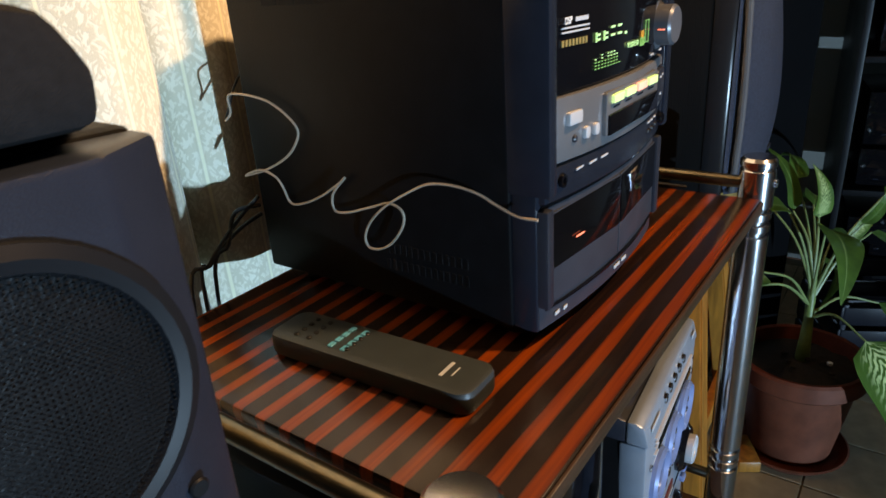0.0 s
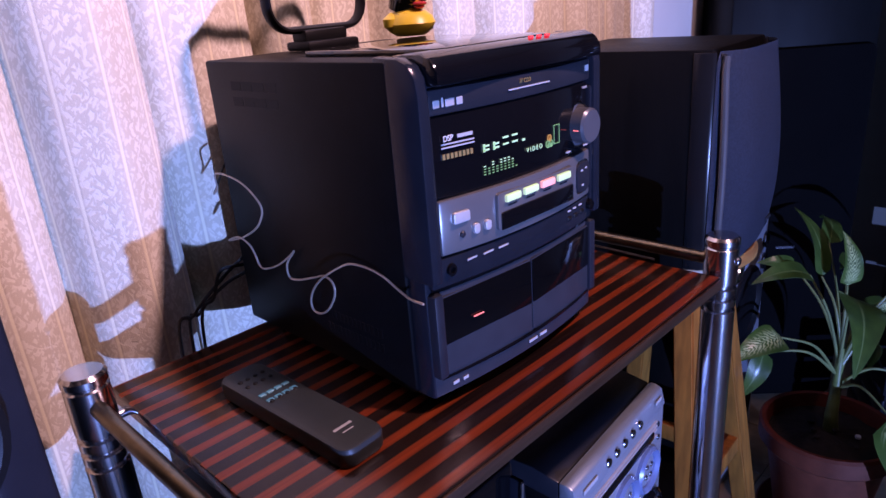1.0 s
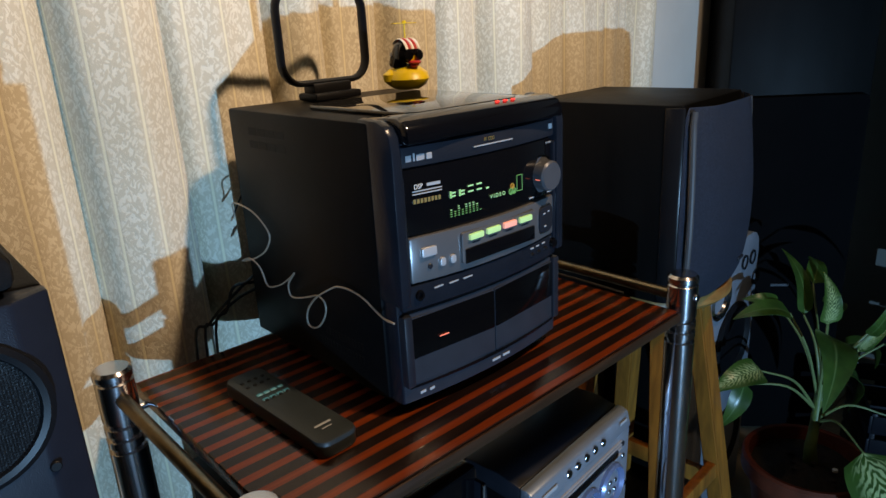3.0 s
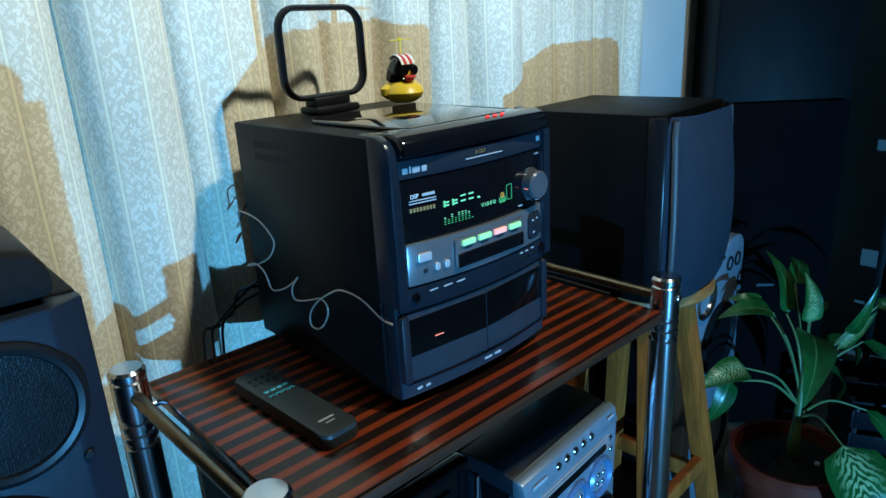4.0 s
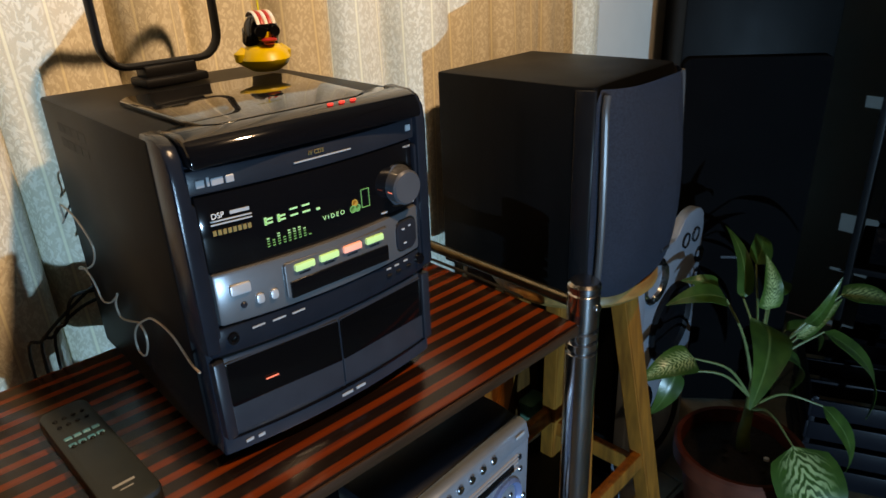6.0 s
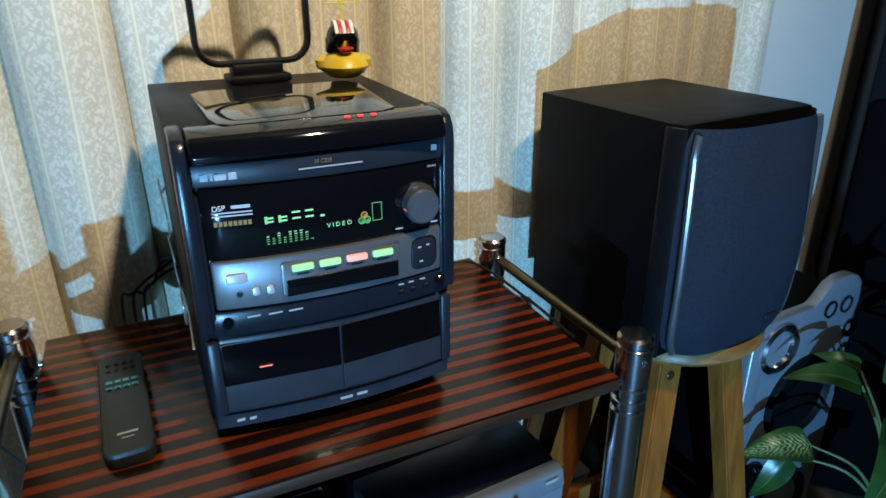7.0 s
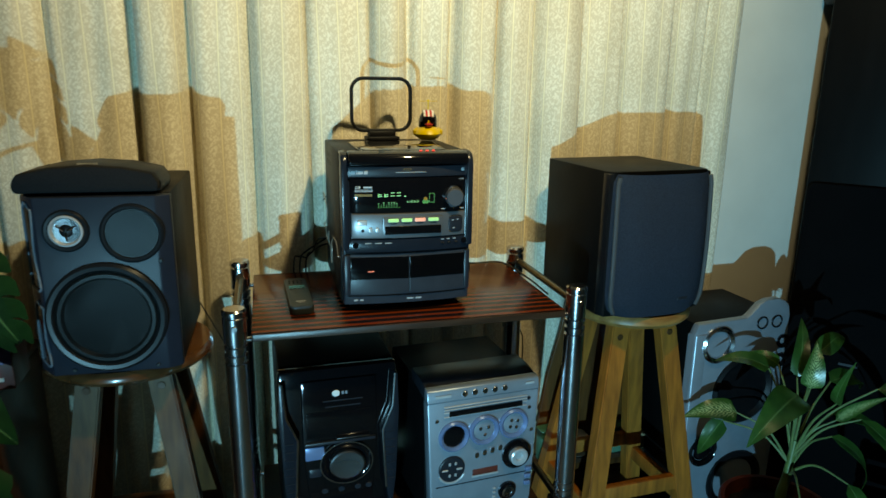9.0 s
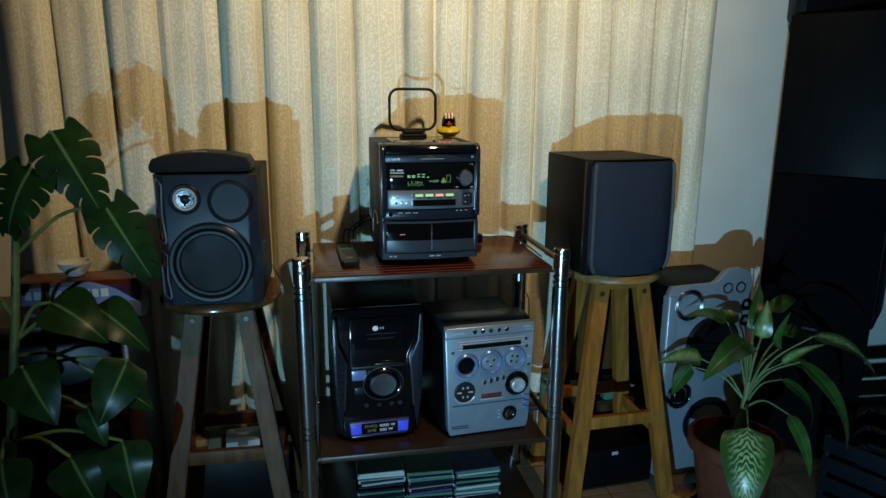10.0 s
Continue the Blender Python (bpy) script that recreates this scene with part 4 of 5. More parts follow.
def grille_speaker():
    top = thing("loudspeaker", "black loudspeaker with bowed cloth grille on a wooden stool", "speaker", (0.718, 0.012, 0.753), 5)
    w, h = 0.265, 0.338
    part("cabinet", prism([(-0.134, 0.295), (-0.136, 0.034), (-0.128, 0.010), (0.128, 0.010), (0.136, 0.034), (0.134, 0.295)], 0, h, "Z", 0.003), "vinyl", top)
    bm = bmesh.new()
    nx, nz = 16, 20
    grid = []
    for j in range(nz + 1):
        v = j / nz
        z = 0.004 + (h - 0.008) * v
        half = 0.1310
        low = min(1.0, (z - 0.004) / 0.05)
        half *= 0.80 + 0.20 * math.sqrt(1 - (1 - low) ** 2)
        half += 0.002 * math.sin(math.pi * v) - 0.010 * max(0.0, (v - 0.95) / 0.05) ** 2
        grid.append([bm.verts.new((half * (2 * i / nx - 1), 0.004 - 0.050 * (1 - abs(2 * i / nx - 1) ** 4.5) * (0.62 + 0.38 * math.sin(math.pi * min(1, v * 1.05) ** 0.8)), z)) for i in range(nx + 1)])
    for j in range(nz):
        for i in range(nx):
            bm.faces.new((grid[j][i], grid[j][i + 1], grid[j + 1][i + 1], grid[j + 1][i]))
    bmesh.ops.solidify(bm, geom=bm.faces[:], thickness=-0.012)
    bmesh.ops.recalc_face_normals(bm, faces=bm.faces)
    part("grille", bm, "fabric", top, "bowed dark cloth grille")
    for s in (-1, 1):
        edge = [(s * 0.1375, 0.036), (s * 0.1368, 0.022), (s * 0.134, 0.010), (s * 0.1305, 0.004), (s * 0.128, 0.008), (s * 0.130, 0.034)]
        part("moulding", prism(edge[::s], 0.003, h - 0.004, "Z", 0.002), "moulding", top, "satin black moulded edge")
        rim = []
        for k in range(17):
            v = 0.03 + 0.95 * k / 16
            z = 0.004 + (h - 0.008) * v
            low = min(1.0, (z - 0.004) / 0.05)
            x = 0.1310 * (0.80 + 0.20 * math.sqrt(1 - (1 - low) ** 2)) + 0.002 * math.sin(math.pi * v) - 0.010 * max(0.0, (v - 0.95) / 0.05) ** 2
            rim.append((s * (x - 0.006), 0.004 - 0.016 * (0.62 + 0.38 * math.sin(math.pi * min(1, v * 1.05) ** 0.8)), z))
        part("grille_edge", tube(smooth_path(rim, 2), 0.0055, 10), "bead", top, "glossy rounded grille edge")
    part("badge", box(0.026, 0.004, 0.006, (0.050, -0.0385, 0.045), 0.0006, 1), "plastic2", top)
    return top


def stool(at, yaw, seat_mat, leg_mat, seat_r, height, label, group="stools"):
    top = thing("wooden_stool", label, "stool", at, yaw, group)
    part("seat", lathe([(0, height - 0.030), (seat_r - 0.010, height - 0.030), (seat_r, height - 0.020), (seat_r, height - 0.010), (seat_r - 0.006, height - 0.001), (0, height)], n=48), seat_mat, top)
    legs = []
    for sx in (-1, 1):
        for sy in (-1, 1):
            a = Vector((sx * 0.064, sy * 0.064, height - 0.031))
            b = Vector((sx * 0.168, sy * 0.145, 0.0))
            bm = bmesh.new()
            t, s = 0.0235, 0.018
            lo = [bm.verts.new(b + Vector((p * t, q * s, 0))) for p, q in ((-1, -1), (1, -1), (1, 1), (-1, 1))]
            hi = [bm.verts.new(a + Vector((p * t, q * s, 0))) for p, q in ((-1, -1), (1, -1), (1, 1), (-1, 1))]
            bm.faces.new(lo[::-1]), bm.faces.new(hi)
            for k in range(4):
                bm.faces.new((lo[k], lo[(k + 1) % 4], hi[(k + 1) % 4], hi[k]))
            bmesh.ops.bevel(bm, geom=bm.edges[:], offset=0.003, segments=2, affect="EDGES")
            part("leg", bm, leg_mat, top)
            part("plug", disc(0.008, 0.003, tuple(a + Vector((sx * 0.006, sy * 0.021 if sy < 0 else 0.02, -0.035))), "Y-", 14), "seat", top)

    def at_z(sx, sy, z):
        f = 1 - z / (height - 0.031)
        return Vector((sx * (0.064 + 0.104 * f), sy * (0.064 + 0.081 * f), z))

    for z0, z1 in ((0.262, 0.300),):
        for sx0, sy0, sx1, sy1 in ((-1, -1, 1, -1), (-1, 1, 1, 1)):
            p, q = at_z(sx0, sy0, 0.281), at_z(sx1, sy1, 0.281)
            part("stretcher", box(q.x - p.x - 0.034, 0.020, 0.040, ((p + q) / 2), 0.003), leg_mat, top)
        for sx in (-1, 1):
            p, q = at_z(sx, -1, 0.235), at_z(sx, 1, 0.235)
            part("stretcher", box(0.020, q.y - p.y - 0.028, 0.040, ((p + q) / 2), 0.003), leg_mat, top)
    part("apron", box(0.15, 0.016, 0.028, (0, -0.062, height - 0.046), 0.002), leg_mat, top)
    part("apron", box(0.15, 0.016, 0.028, (0, 0.062, height - 0.046), 0.002), leg_mat, top)
    return top


# ---- systems on the lower shelf ----
def silver_mini():
    top = thing("mini_hifi_system", "silver mini hi-fi system with blue ringed dials on the lower shelf", "stereo system", (0.293, -0.018, 0.3005), 5)
    h = 0.335
    part("cabinet", box(0.262, 0.27, 0.315, (0, 0.152, 0.165), 0.004), "cabinet", top)
    for x in (-0.1, 0.1):
        part("foot", box(0.03, 0.2, 0.008, (x, 0.15, 0.0045), 0.002), "rubber", top)
    face = part("front_panel", prism([(-0.118, 0.006), (0.118, 0.006), (0.124, 0.03), (0.134, h - 0.03), (-0.134, h - 0.03), (-0.124, 0.03)], -0.010, 0.022, "Y", 0.004), "silver", top, "brushed silver front panel")
    crown = part("top_strip", prism([(-0.012, h - 0.030), (-0.006, h - 0.004), (0.004, h), (0.014, h), (0.014, h - 0.030)], -0.134, 0.134, "X", 0.003), "silver", top, "sloping silver brow")
    part("top_cover", prism([(0.0145, h - 0.030), (0.0145, h - 0.001), (0.05, h + 0.006), (0.11, h + 0.006), (0.11, h - 0.022), (0.03, h - 0.030)], -0.133, 0.133, "X", 0.003), "plastic2", top, "dark grey top cover")
    for k in range(5):
        part("button", disc(0.0065, 0.005, (-0.048 + 0.024 * k, -0.007, h - 0.017), "Y-", 18), "chrome", crown)
    part("badge", box(0.036, 0.001, 0.006, (-0.098, -0.0105, h - 0.017), 0), "grey", crown)
    part("badge", box(0.02, 0.001, 0.005, (0.11, -0.0105, h - 0.013), 0), "grey", crown)
    f = -0.0102
    bay = part("disc_slot", box(0.176, 0.006, 0.012, (0.004, f - 0.0005, h - 0.060), 0.001), "gloss", face, "black disc slot")
    for k in range(4):
        part("rib", box(0.20, 0.004, 0.0022, (0.004, f - 0.001, h - 0.043 - 0.0065 * k - (0.004 if k == 3 else 0)), 0.0006, 1), "silver2", face)
    for k, x in enumerate((-0.072, 0.0, 0.072)):
        z = 0.220 + 0.004 * k
        ring = part("dial_ring", lathe([(0.036, -0.002), (0.036, 0.005), (0.032, 0.009), (0.026, 0.004), (0.025, 0.0), (0.025, -0.002)], (x, f, z), "Y-", 36), "bluering", face, "blue plastic ring")
        part("dial_face", lathe([(0.0255, 0.001), (0.018, 0.003), (0, 0.004)], (x, f, z), "Y-", 28), "gloss" if k == 0 else "silver", ring)
        if k:
            for a in range(3 + (k == 2)):
                t = 2 * math.pi * a / (3 + (k == 2)) + 0.6
                part("dot_button", disc(0.0042, 0.003, (x + 0.011 * math.cos(t), f - 0.003, z + 0.011 * math.sin(t)), "Y-", 12), "chrome", ring)
    for k in range(4):
        part("button", turned(prism(rounded(0.010, 0.013, 0.004), -0.003, 0.003, "Y", 0.001), pose(-0.016 + 0.019 * k, f, 0.163 + 0.003 * k)), "chrome", face)
    pad = part("direction_pad", lathe([(0.031, -0.001), (0.031, 0.003), (0.028, 0.005), (0, 0.004)], (-0.076, f, 0.140), "Y-", 32), "plastic2", face)
    for dx, dz, w2, h2 in ((-0.017, 0, 0.014, 0.004), (0.017, 0, 0.014, 0.004), (-0.006, 0.014, 0.005, 0.007), (0.008, 0.014, 0.005, 0.007), (-0.006, -0.014, 0.005, 0.007), (0.008, -0.014, 0.005, 0.007)):
        part("key", box(w2, 0.004, h2, (-0.076 + dx, f - 0.005, 0.140 + dz), 0.001, 1), "silver2", pad)
    part("crescent", tube([(-0.076 + 0.032 * math.cos(a), f - 0.002, 0.138 + 0.032 * math.sin(a)) for a in [math.pi * (1.15 + 0.7 * k / 10) for k in range(11)]], 0.003, 8), "silver2", face)
    vol = part("volume_knob", lathe([(0.036, -0.001), (0.036, 0.006), (0.030, 0.012), (0.024, 0.012), (0.021, 0.008)], (0.082, f, 0.150), "Y-", 40), "gloss", face, "glossy black volume knob")
    part("knob_cap", lathe([(0.021, 0.008), (0.021, 0.020), (0.018, 0.022), (0.010, 0.021), (0.008, 0.016), (0, 0.016)], (0.082, f, 0.150), "Y-", 36), "silver2", vol)
    part("window", box(0.062, 0.003, 0.014, (0.006, f - 0.0005, 0.120), 0.001), "amber", face)
    part("rib", box(0.066, 0.003, 0.005, (0.006, f - 0.001, 0.110), 0.001), "silver2", face)
    part("door_line", box(0.225, 0.002, 0.0016, (0, f - 0.0004, 0.098), 0), "plastic", face)
    jog = part("jog_knob", lathe([(0.022, -0.001), (0.022, 0.006), (0.018, 0.010), (0.013, 0.008), (0.0, 0.006)], (0.062, f, 0.058), "Y-", 32), "gloss", face)
    part("jog_ring", lathe([(0.011, 0.008), (0.015, 0.009), (0.015, 0.011), (0.011, 0.012), (0.011, 0.008)], (0.062, f, 0.058), "Y-", 28), "chrome", jog)
    for k in range(3):
        part("button", box(0.008, 0.004, 0.004, (0.030, f - 0.001, 0.047 + 0.011 * k), 0.001, 1), "silver2", face)
        part("side_button", box(0.016, 0.008, 0.011, (0.112 + 0.001 * k, f - 0.003, 0.070 + 0.018 * k), 0.003), "bluering", face, "pale blue button")
    for x, z in ((-0.112, 0.262), (0.118, 0.205), (0.108, 0.285), (0.110, 0.262)):
        part("stud", disc(0.0045, 0.003, (x, f, z), "Y-", 12), "chrome" if z < 0.265 else "plastic", face)
    for k in range(2):
        part("print", box(0.05, 0.001, 0.0022, (-0.088, f - 0.0002, 0.034 - 0.006 * k), 0), "plastic2", face)
    return top


def black_mini():
    top = thing("mini_hifi_system", "glossy black mini hi-fi system with silver dial on the lower shelf", "stereo system", (-0.024, 0.012, 0.3005), 2)
    top.scale = (1.2, 1, 1.04)
    part("cabinet", box(0.205, 0.27, 0.372, (0, 0.150, 0.194), 0.005), "cabinet", top)
    part("base", box(0.17, 0.24, 0.010, (0, 0.13, 0.0055), 0.002), "rubber", top)
    o = [(-0.082, 0.008), (0.082, 0.008), (0.090, 0.05), (0.108, 0.30), (0.104, 0.378), (-0.104, 0.378), (-0.108, 0.30), (-0.090, 0.05)]
    face = part("front_panel", prism(o, -0.012, 0.018, "Y", 0.006), "gloss", top, "glossy black tapering front")
    f = -0.0122
    part("centre_panel", prism([(-0.056, 0.07), (0.056, 0.07), (0.066, 0.20), (0.066, 0.355), (-0.066, 0.355), (-0.066, 0.20)], f - 0.006, 0.0, "Y", 0.003), "gloss", face)
    for s in (-1, 1):
        fin = part("side_fin", prism([(s * 0.090, 0.03), (s * 0.082, 0.10), (s * 0.076, 0.235), (s * 0.094, 0.285), (s * 0.098, 0.36), (s * 0.103, 0.36), (s * 0.106, 0.28), (s * 0.100, 0.12)][::s], f - 0.016, 0.0, "Y", 0.002), "plastic", face, "upright side fin")
        part("fin_edge", tube([(s * 0.0815, f - 0.016, 0.10), (s * 0.0755, f - 0.017, 0.235), (s * 0.0940, f - 0.017, 0.287), (s * 0.0985, f - 0.016, 0.36)], 0.0021, 6), "chrome", fin)
        for k in range(7):
            part("fin_slot", box(0.016, 0.002, 0.0012, (s * 0.090, f - 0.0166, 0.12 + 0.018 * k), 0), "plastic2", fin)
    part("badge", disc(0.007, 0.003, (-0.006, f - 0.005, 0.325), "Y-", 18), "white", face, "small white round badge")
    for x in (0.006, 0.012):
        part("badge", box(0.004, 0.001, 0.006, (x, f - 0.0064, 0.325), 0), "silver", face)
    for w, z in ((0.07, 0.309), (0.062, 0.296)):
        part("print", box(w, 0.001, 0.0022, (0.006, f - 0.0064, z), 0), "plastic2", face)
    part("window", box(0.118, 0.003, 0.058, (0.0, f - 0.0056, 0.258), 0.002), "gloss", face)
    part("ledge", box(0.125, 0.014, 0.007, (0.0, f - 0.006, 0.218), 0.002), "plastic2", face)
    part("ledge", box(0.06, 0.010, 0.003, (0.022, f - 0.010, 0.226), 0.001), "chrome", face)
    # blue reflection on this key is put into its colour
    part("key", box(0.034, 0.006, 0.030, (-0.046, f - 0.006, 0.195), 0.003), "bluering", face, "large key coloured blue for the light it reflects")
    part("key", box(0.022, 0.006, 0.020, (-0.046, f - 0.006, 0.150), 0.003), "plastic2", face)
    dial = part("dial", lathe([(0.046, -0.001), (0.046, 0.008), (0.042, 0.012), (0.036, 0.010), (0.032, 0.006)], (0.010, f - 0.004, 0.168), "Y-", 48), "gloss", face, "large round dial")
    part("dial_cap", lathe([(0.032, 0.006), (0.032, 0.018), (0.029, 0.020), (0, 0.0185)], (0.010, f - 0.004, 0.168), "Y-", 44), "brushed", dial, "silver dial cap")
    part("dial_ring", lathe([(0.046, 0.004), (0.048, 0.004), (0.048, 0.009), (0.046, 0.009), (0.046, 0.004)], (0.010, f - 0.004, 0.168), "Y-", 48), "chrome", dial)
    for x in (-0.03, 0.0, 0.03, 0.05):
        part("button", disc(0.006, 0.003, (x, f - 0.005, 0.105), "Y-", 14), "plastic2", face)
    lab = part("light_panel", prism([(-0.068, 0.018), (0.068, 0.018), (0.072, 0.058), (-0.072, 0.058)], f - 0.010, 0.0, "Y", 0.003), "purple", face, "printed panel with blue backlight")
    for s in (-1, 1):
        part("glow_strip", box(0.024, 0.002, 0.028, (s * 0.056, f - 0.0105, 0.038), 0.002), "blueled", lab, "blue glowing end")
    part("label", box(0.086, 0.0015, 0.032, (0.0, f - 0.0105, 0.038), 0.0005, 1), "gloss", lab)
    lettering("print", "PMPO", 0.0115, (-0.036, f - 0.0120, 0.041), "gold", lab)
    lettering("print", "6000 W", 0.0115, (-0.001, f - 0.0120, 0.041), "white", lab)
    lettering("print", "RMS", 0.0115, (-0.030, f - 0.0120, 0.028), "gold", lab)
    lettering("print", "500 W", 0.0115, (-0.001, f - 0.0120, 0.028), "white", lab)
    part("chrome_lip", box(0.13, 0.004, 0.003, (0, f - 0.010, 0.0165), 0.001), "chrome", lab)
    return top


def disc_cases():
    rnd = random.Random(3)
    mats = ["greenbox", "paper", "grey", "plastic2", "bluebox", "greenbox", "plastic", "purple"]
    for s, x in enumerate((-0.02, 0.125, 0.27)):
        z = 0.0545
        for k in range(13 - s):
            t = 0.0105
            case = thing("disc_case", "plastic disc case in a stack on the bottom shelf", "disc case", (x + rnd.uniform(-0.004, 0.004), 0.06 + rnd.uniform(-0.005, 0.005), z), rnd.uniform(-3, 3), "stacked disc cases")
            part("tray", box(0.138, 0.122, t - 0.001, (0, 0, t / 2), 0.0008, 1), rnd.choice(mats), case)
            part("spine", box(0.128, 0.002, t - 0.004, (0, -0.0612, t / 2), 0), rnd.choice(mats), case)
            z += t


# ---- right of the rack ----
def floor_speaker():
    """Tall silver-faced loudspeaker behind the plant."""
    top = thing("floor_loudspeaker", "silver-faced floor loudspeaker with stacked drivers by the wall", "speaker", (1.065, 0.115, 0), 3)
    h = 0.675
    part("cabinet", box(0.29, 0.235, h - 0.004, (0, 0.138, (h - 0.004) / 2), 0.004), "vinyl", top)
    o = [(-0.150, 0.004), (0.150, 0.004), (0.154, 0.30), (0.154, 0.60), (0.152, h), (0.146, h + 0.026), (0.130, h + 0.042), (0.106, h + 0.049), (0.072, h + 0.048), (0.048, h + 0.038), (0.026, h + 0.014), (0.010, h + 0.002), (-0.142, h - 0.002), (-0.154, h - 0.03), (-0.154, 0.30)]
    face = part("front_panel", prism(o, -0.004, 0.020, "Y", 0.004), "silver", top, "silver plastic front with raised corner")
    part("left_cheek", prism([(-0.158, 0.02), (-0.150, -0.006), (-0.118, -0.010), (-0.118, 0.02)], 0.01, h - 0.03, "Z", 0.003), "silver", face)
    f = -0.0045
    tweet = part("driver", lathe([(0.052, -0.001), (0.052, 0.006), (0.046, 0.011), (0.038, 0.006), (0.034, -0.004)], (-0.078, f, 0.612), "Y-", 40), "chrome", face, "driver in a bright ring")
    part("cone", lathe([(0.035, -0.003), (0.014, -0.012), (0.008, -0.006), (0, -0.004)], (-0.078, f, 0.612), "Y-", 32), "cone", tweet)
    for x in (0.060, 0.108):
        ring = part("port", lathe([(0.018, -0.001), (0.018, 0.003), (0.015, 0.004), (0.014, -0.006), (0, -0.010)], (x, f, 0.660), "Y-", 28), "gloss", face, "small round black port")
    for z in (0.60, 0.545):
        part("driver", lathe([(0.020, -0.001), (0.020, 0.004), (0.016, 0.003), (0, -0.004)], (0.138, f, z), "Y-", 28), "gloss", face)
    wf = part("woofer", lathe([(0.098, -0.001), (0.098, 0.006), (0.090, 0.010), (0.082, 0.004), (0.078, 0.0)], (0.022, f, 0.470), "Y-", 52), "black", face, "large black woofer")
    part("cone", lathe([(0.080, 0.001), (0.040, -0.016), (0.030, -0.010), (0, -0.006)], (0.022, f, 0.470), "Y-", 48), "cone", wf)
    lo = part("driver", lathe([(0.046, -0.001), (0.046, 0.006), (0.040, 0.010), (0.032, 0.004), (0.030, -0.002)], (-0.088, f, 0.300), "Y-", 36), "gloss", face)
    part("dome", lathe([(0.030, -0.001), (0.022, 0.010), (0.010, 0.015), (0, 0.016)], (-0.088, f, 0.300), "Y-", 28), "gloss", lo)
    part("driver", lathe([(0.090, -0.001), (0.090, 0.006), (0.080, 0.008), (0.05, -0.010), (0, -0.010)], (0.03, f, 0.19), "Y-", 44), "cone", face)
    return top


def tower_speaker(z, w, d, h, yaw, at, label, sloping=False):
    top = thing("tower_loudspeaker", label, "speaker", (*at, z), yaw, "stacked tower loudspeakers")
    if sloping:
        side = [(-0.180, 0.0), (-0.196, 0.015), (-0.196, 0.10), (-0.168, 0.18), (-0.128, 0.39), (-0.116, 0.53), (-0.100, h), (w / 2, h), (w / 2, 0.0)]
        part("cabinet", prism(side[::-1], 0.012, d + 0.012, "Y", 0.006), "vinyl", top)
    else:
        part("cabinet", box(w, d, h, (0, d / 2 + 0.012, h / 2), 0.006), "vinyl", top)
    part("grille", prism(rounded(w - (0.11 if sloping else 0.012), h - 0.02, 0.02), -0.006, 0.014, "Y", 0.006), "towercloth", top)
    part("badge", box(0.05, 0.002, 0.008, (0, -0.0065, h / 2 - 0.03 + 0.0), 0.0005, 1), "plastic2", top)
    top.children[1].location = (0.045 if sloping else 0, 0, h / 2)
    top.children[2].location = (0, 0, h / 2)
    return top


def component_rack():
    """Dark stack of hi-fi components against the side wall."""
    at, yaw = (1.98, -0.28), -78
    base = thing("component_rack", "tall black rack of hi-fi components in shadow", "rack", (*at, 0), yaw)
    for x in (-0.26, 0.26):
        part("side_panel", box(0.018, 0.36, 1.72, (x, 0.0, 0.86), 0.002), "black", base)
    for z in (0.05, 0.42, 0.80, 1.18, 1.50, 1.715):
        part("shelf", box(0.50, 0.36, 0.018, (0, 0.0, z), 0.002), "black", base)
    m = pose(*at, 0, 0, 0, yaw)
    for z, hh, k in ((0.0595, 0.15, 0), (0.2105, 0.13, 1), (0.4295, 0.12, 2), (0.5505, 0.16, 3), (0.8095, 0.15, 4), (0.9605, 0.13, 5), (1.1895, 0.14, 6), (1.5095, 0.12, 7)):
        p = m @ Vector((0, 0, z))
        unit = thing("hifi_component", "black hi-fi component with dim controls on a rack shelf", "amplifier", tuple(p), yaw, "rack components")
        part("case", box(0.43, 0.30, hh - 0.01, (0, 0.0, hh / 2 + 0.004), 0.003), "cabinet", unit)
        front = part("fascia", box(0.435, 0.012, hh - 0.012, (0, -0.152, hh / 2 + 0.004), 0.002), "gloss", unit)
        for j in range(4):
            part("foot", disc(0.012, 0.011, ((-0.16, 0.16)[j % 2], (-0.1, 0.1)[j // 2], 0.0002), n=12), "rubber", unit)
        part("window", box(0.16, 0.002, 0.025, (-0.05, -0.1585, hh * 0.65), 0.001), "black", front)
        part("knob", lathe([(0.016, 0), (0.016, 0.014), (0.013, 0.016), (0, 0.016)], (0.15, -0.158, hh * 0.5), "Y-", 20), "plastic2", front)
        for j in range(7):
            part("button", box(0.014, 0.004, 0.004, (-0.17 + 0.035 * j, -0.159, hh * 0.25), 0.001, 1), "knob" if (j * 7 + k) % 5 == 0 else "plastic", front)
    return base


def crate():
    top = thing("plastic_crate", "black slatted plastic crate standing on the floor", "crate", (1.52, -0.20, 0), 25)
    for z in (0.01, 0.075, 0.14, 0.205):
        for s in (-1, 1):
            part("slat", box(0.30, 0.008, 0.050, (0, s * 0.126, z + 0.025), 0.002), "bluebox", top)
            part("slat", box(0.008, 0.245, 0.050, (s * 0.148, 0, z + 0.025), 0.002), "bluebox", top)
    part("base", box(0.29, 0.244, 0.008, (0, 0, 0.0045), 0.001), "bluebox", top)
    for sx in (-1, 1):
        for sy in (-1, 1):
            part("corner_post", box(0.014, 0.014, 0.262, (sx * 0.143, sy * 0.119, 0.131), 0.002), "bluebox", top)
    return top


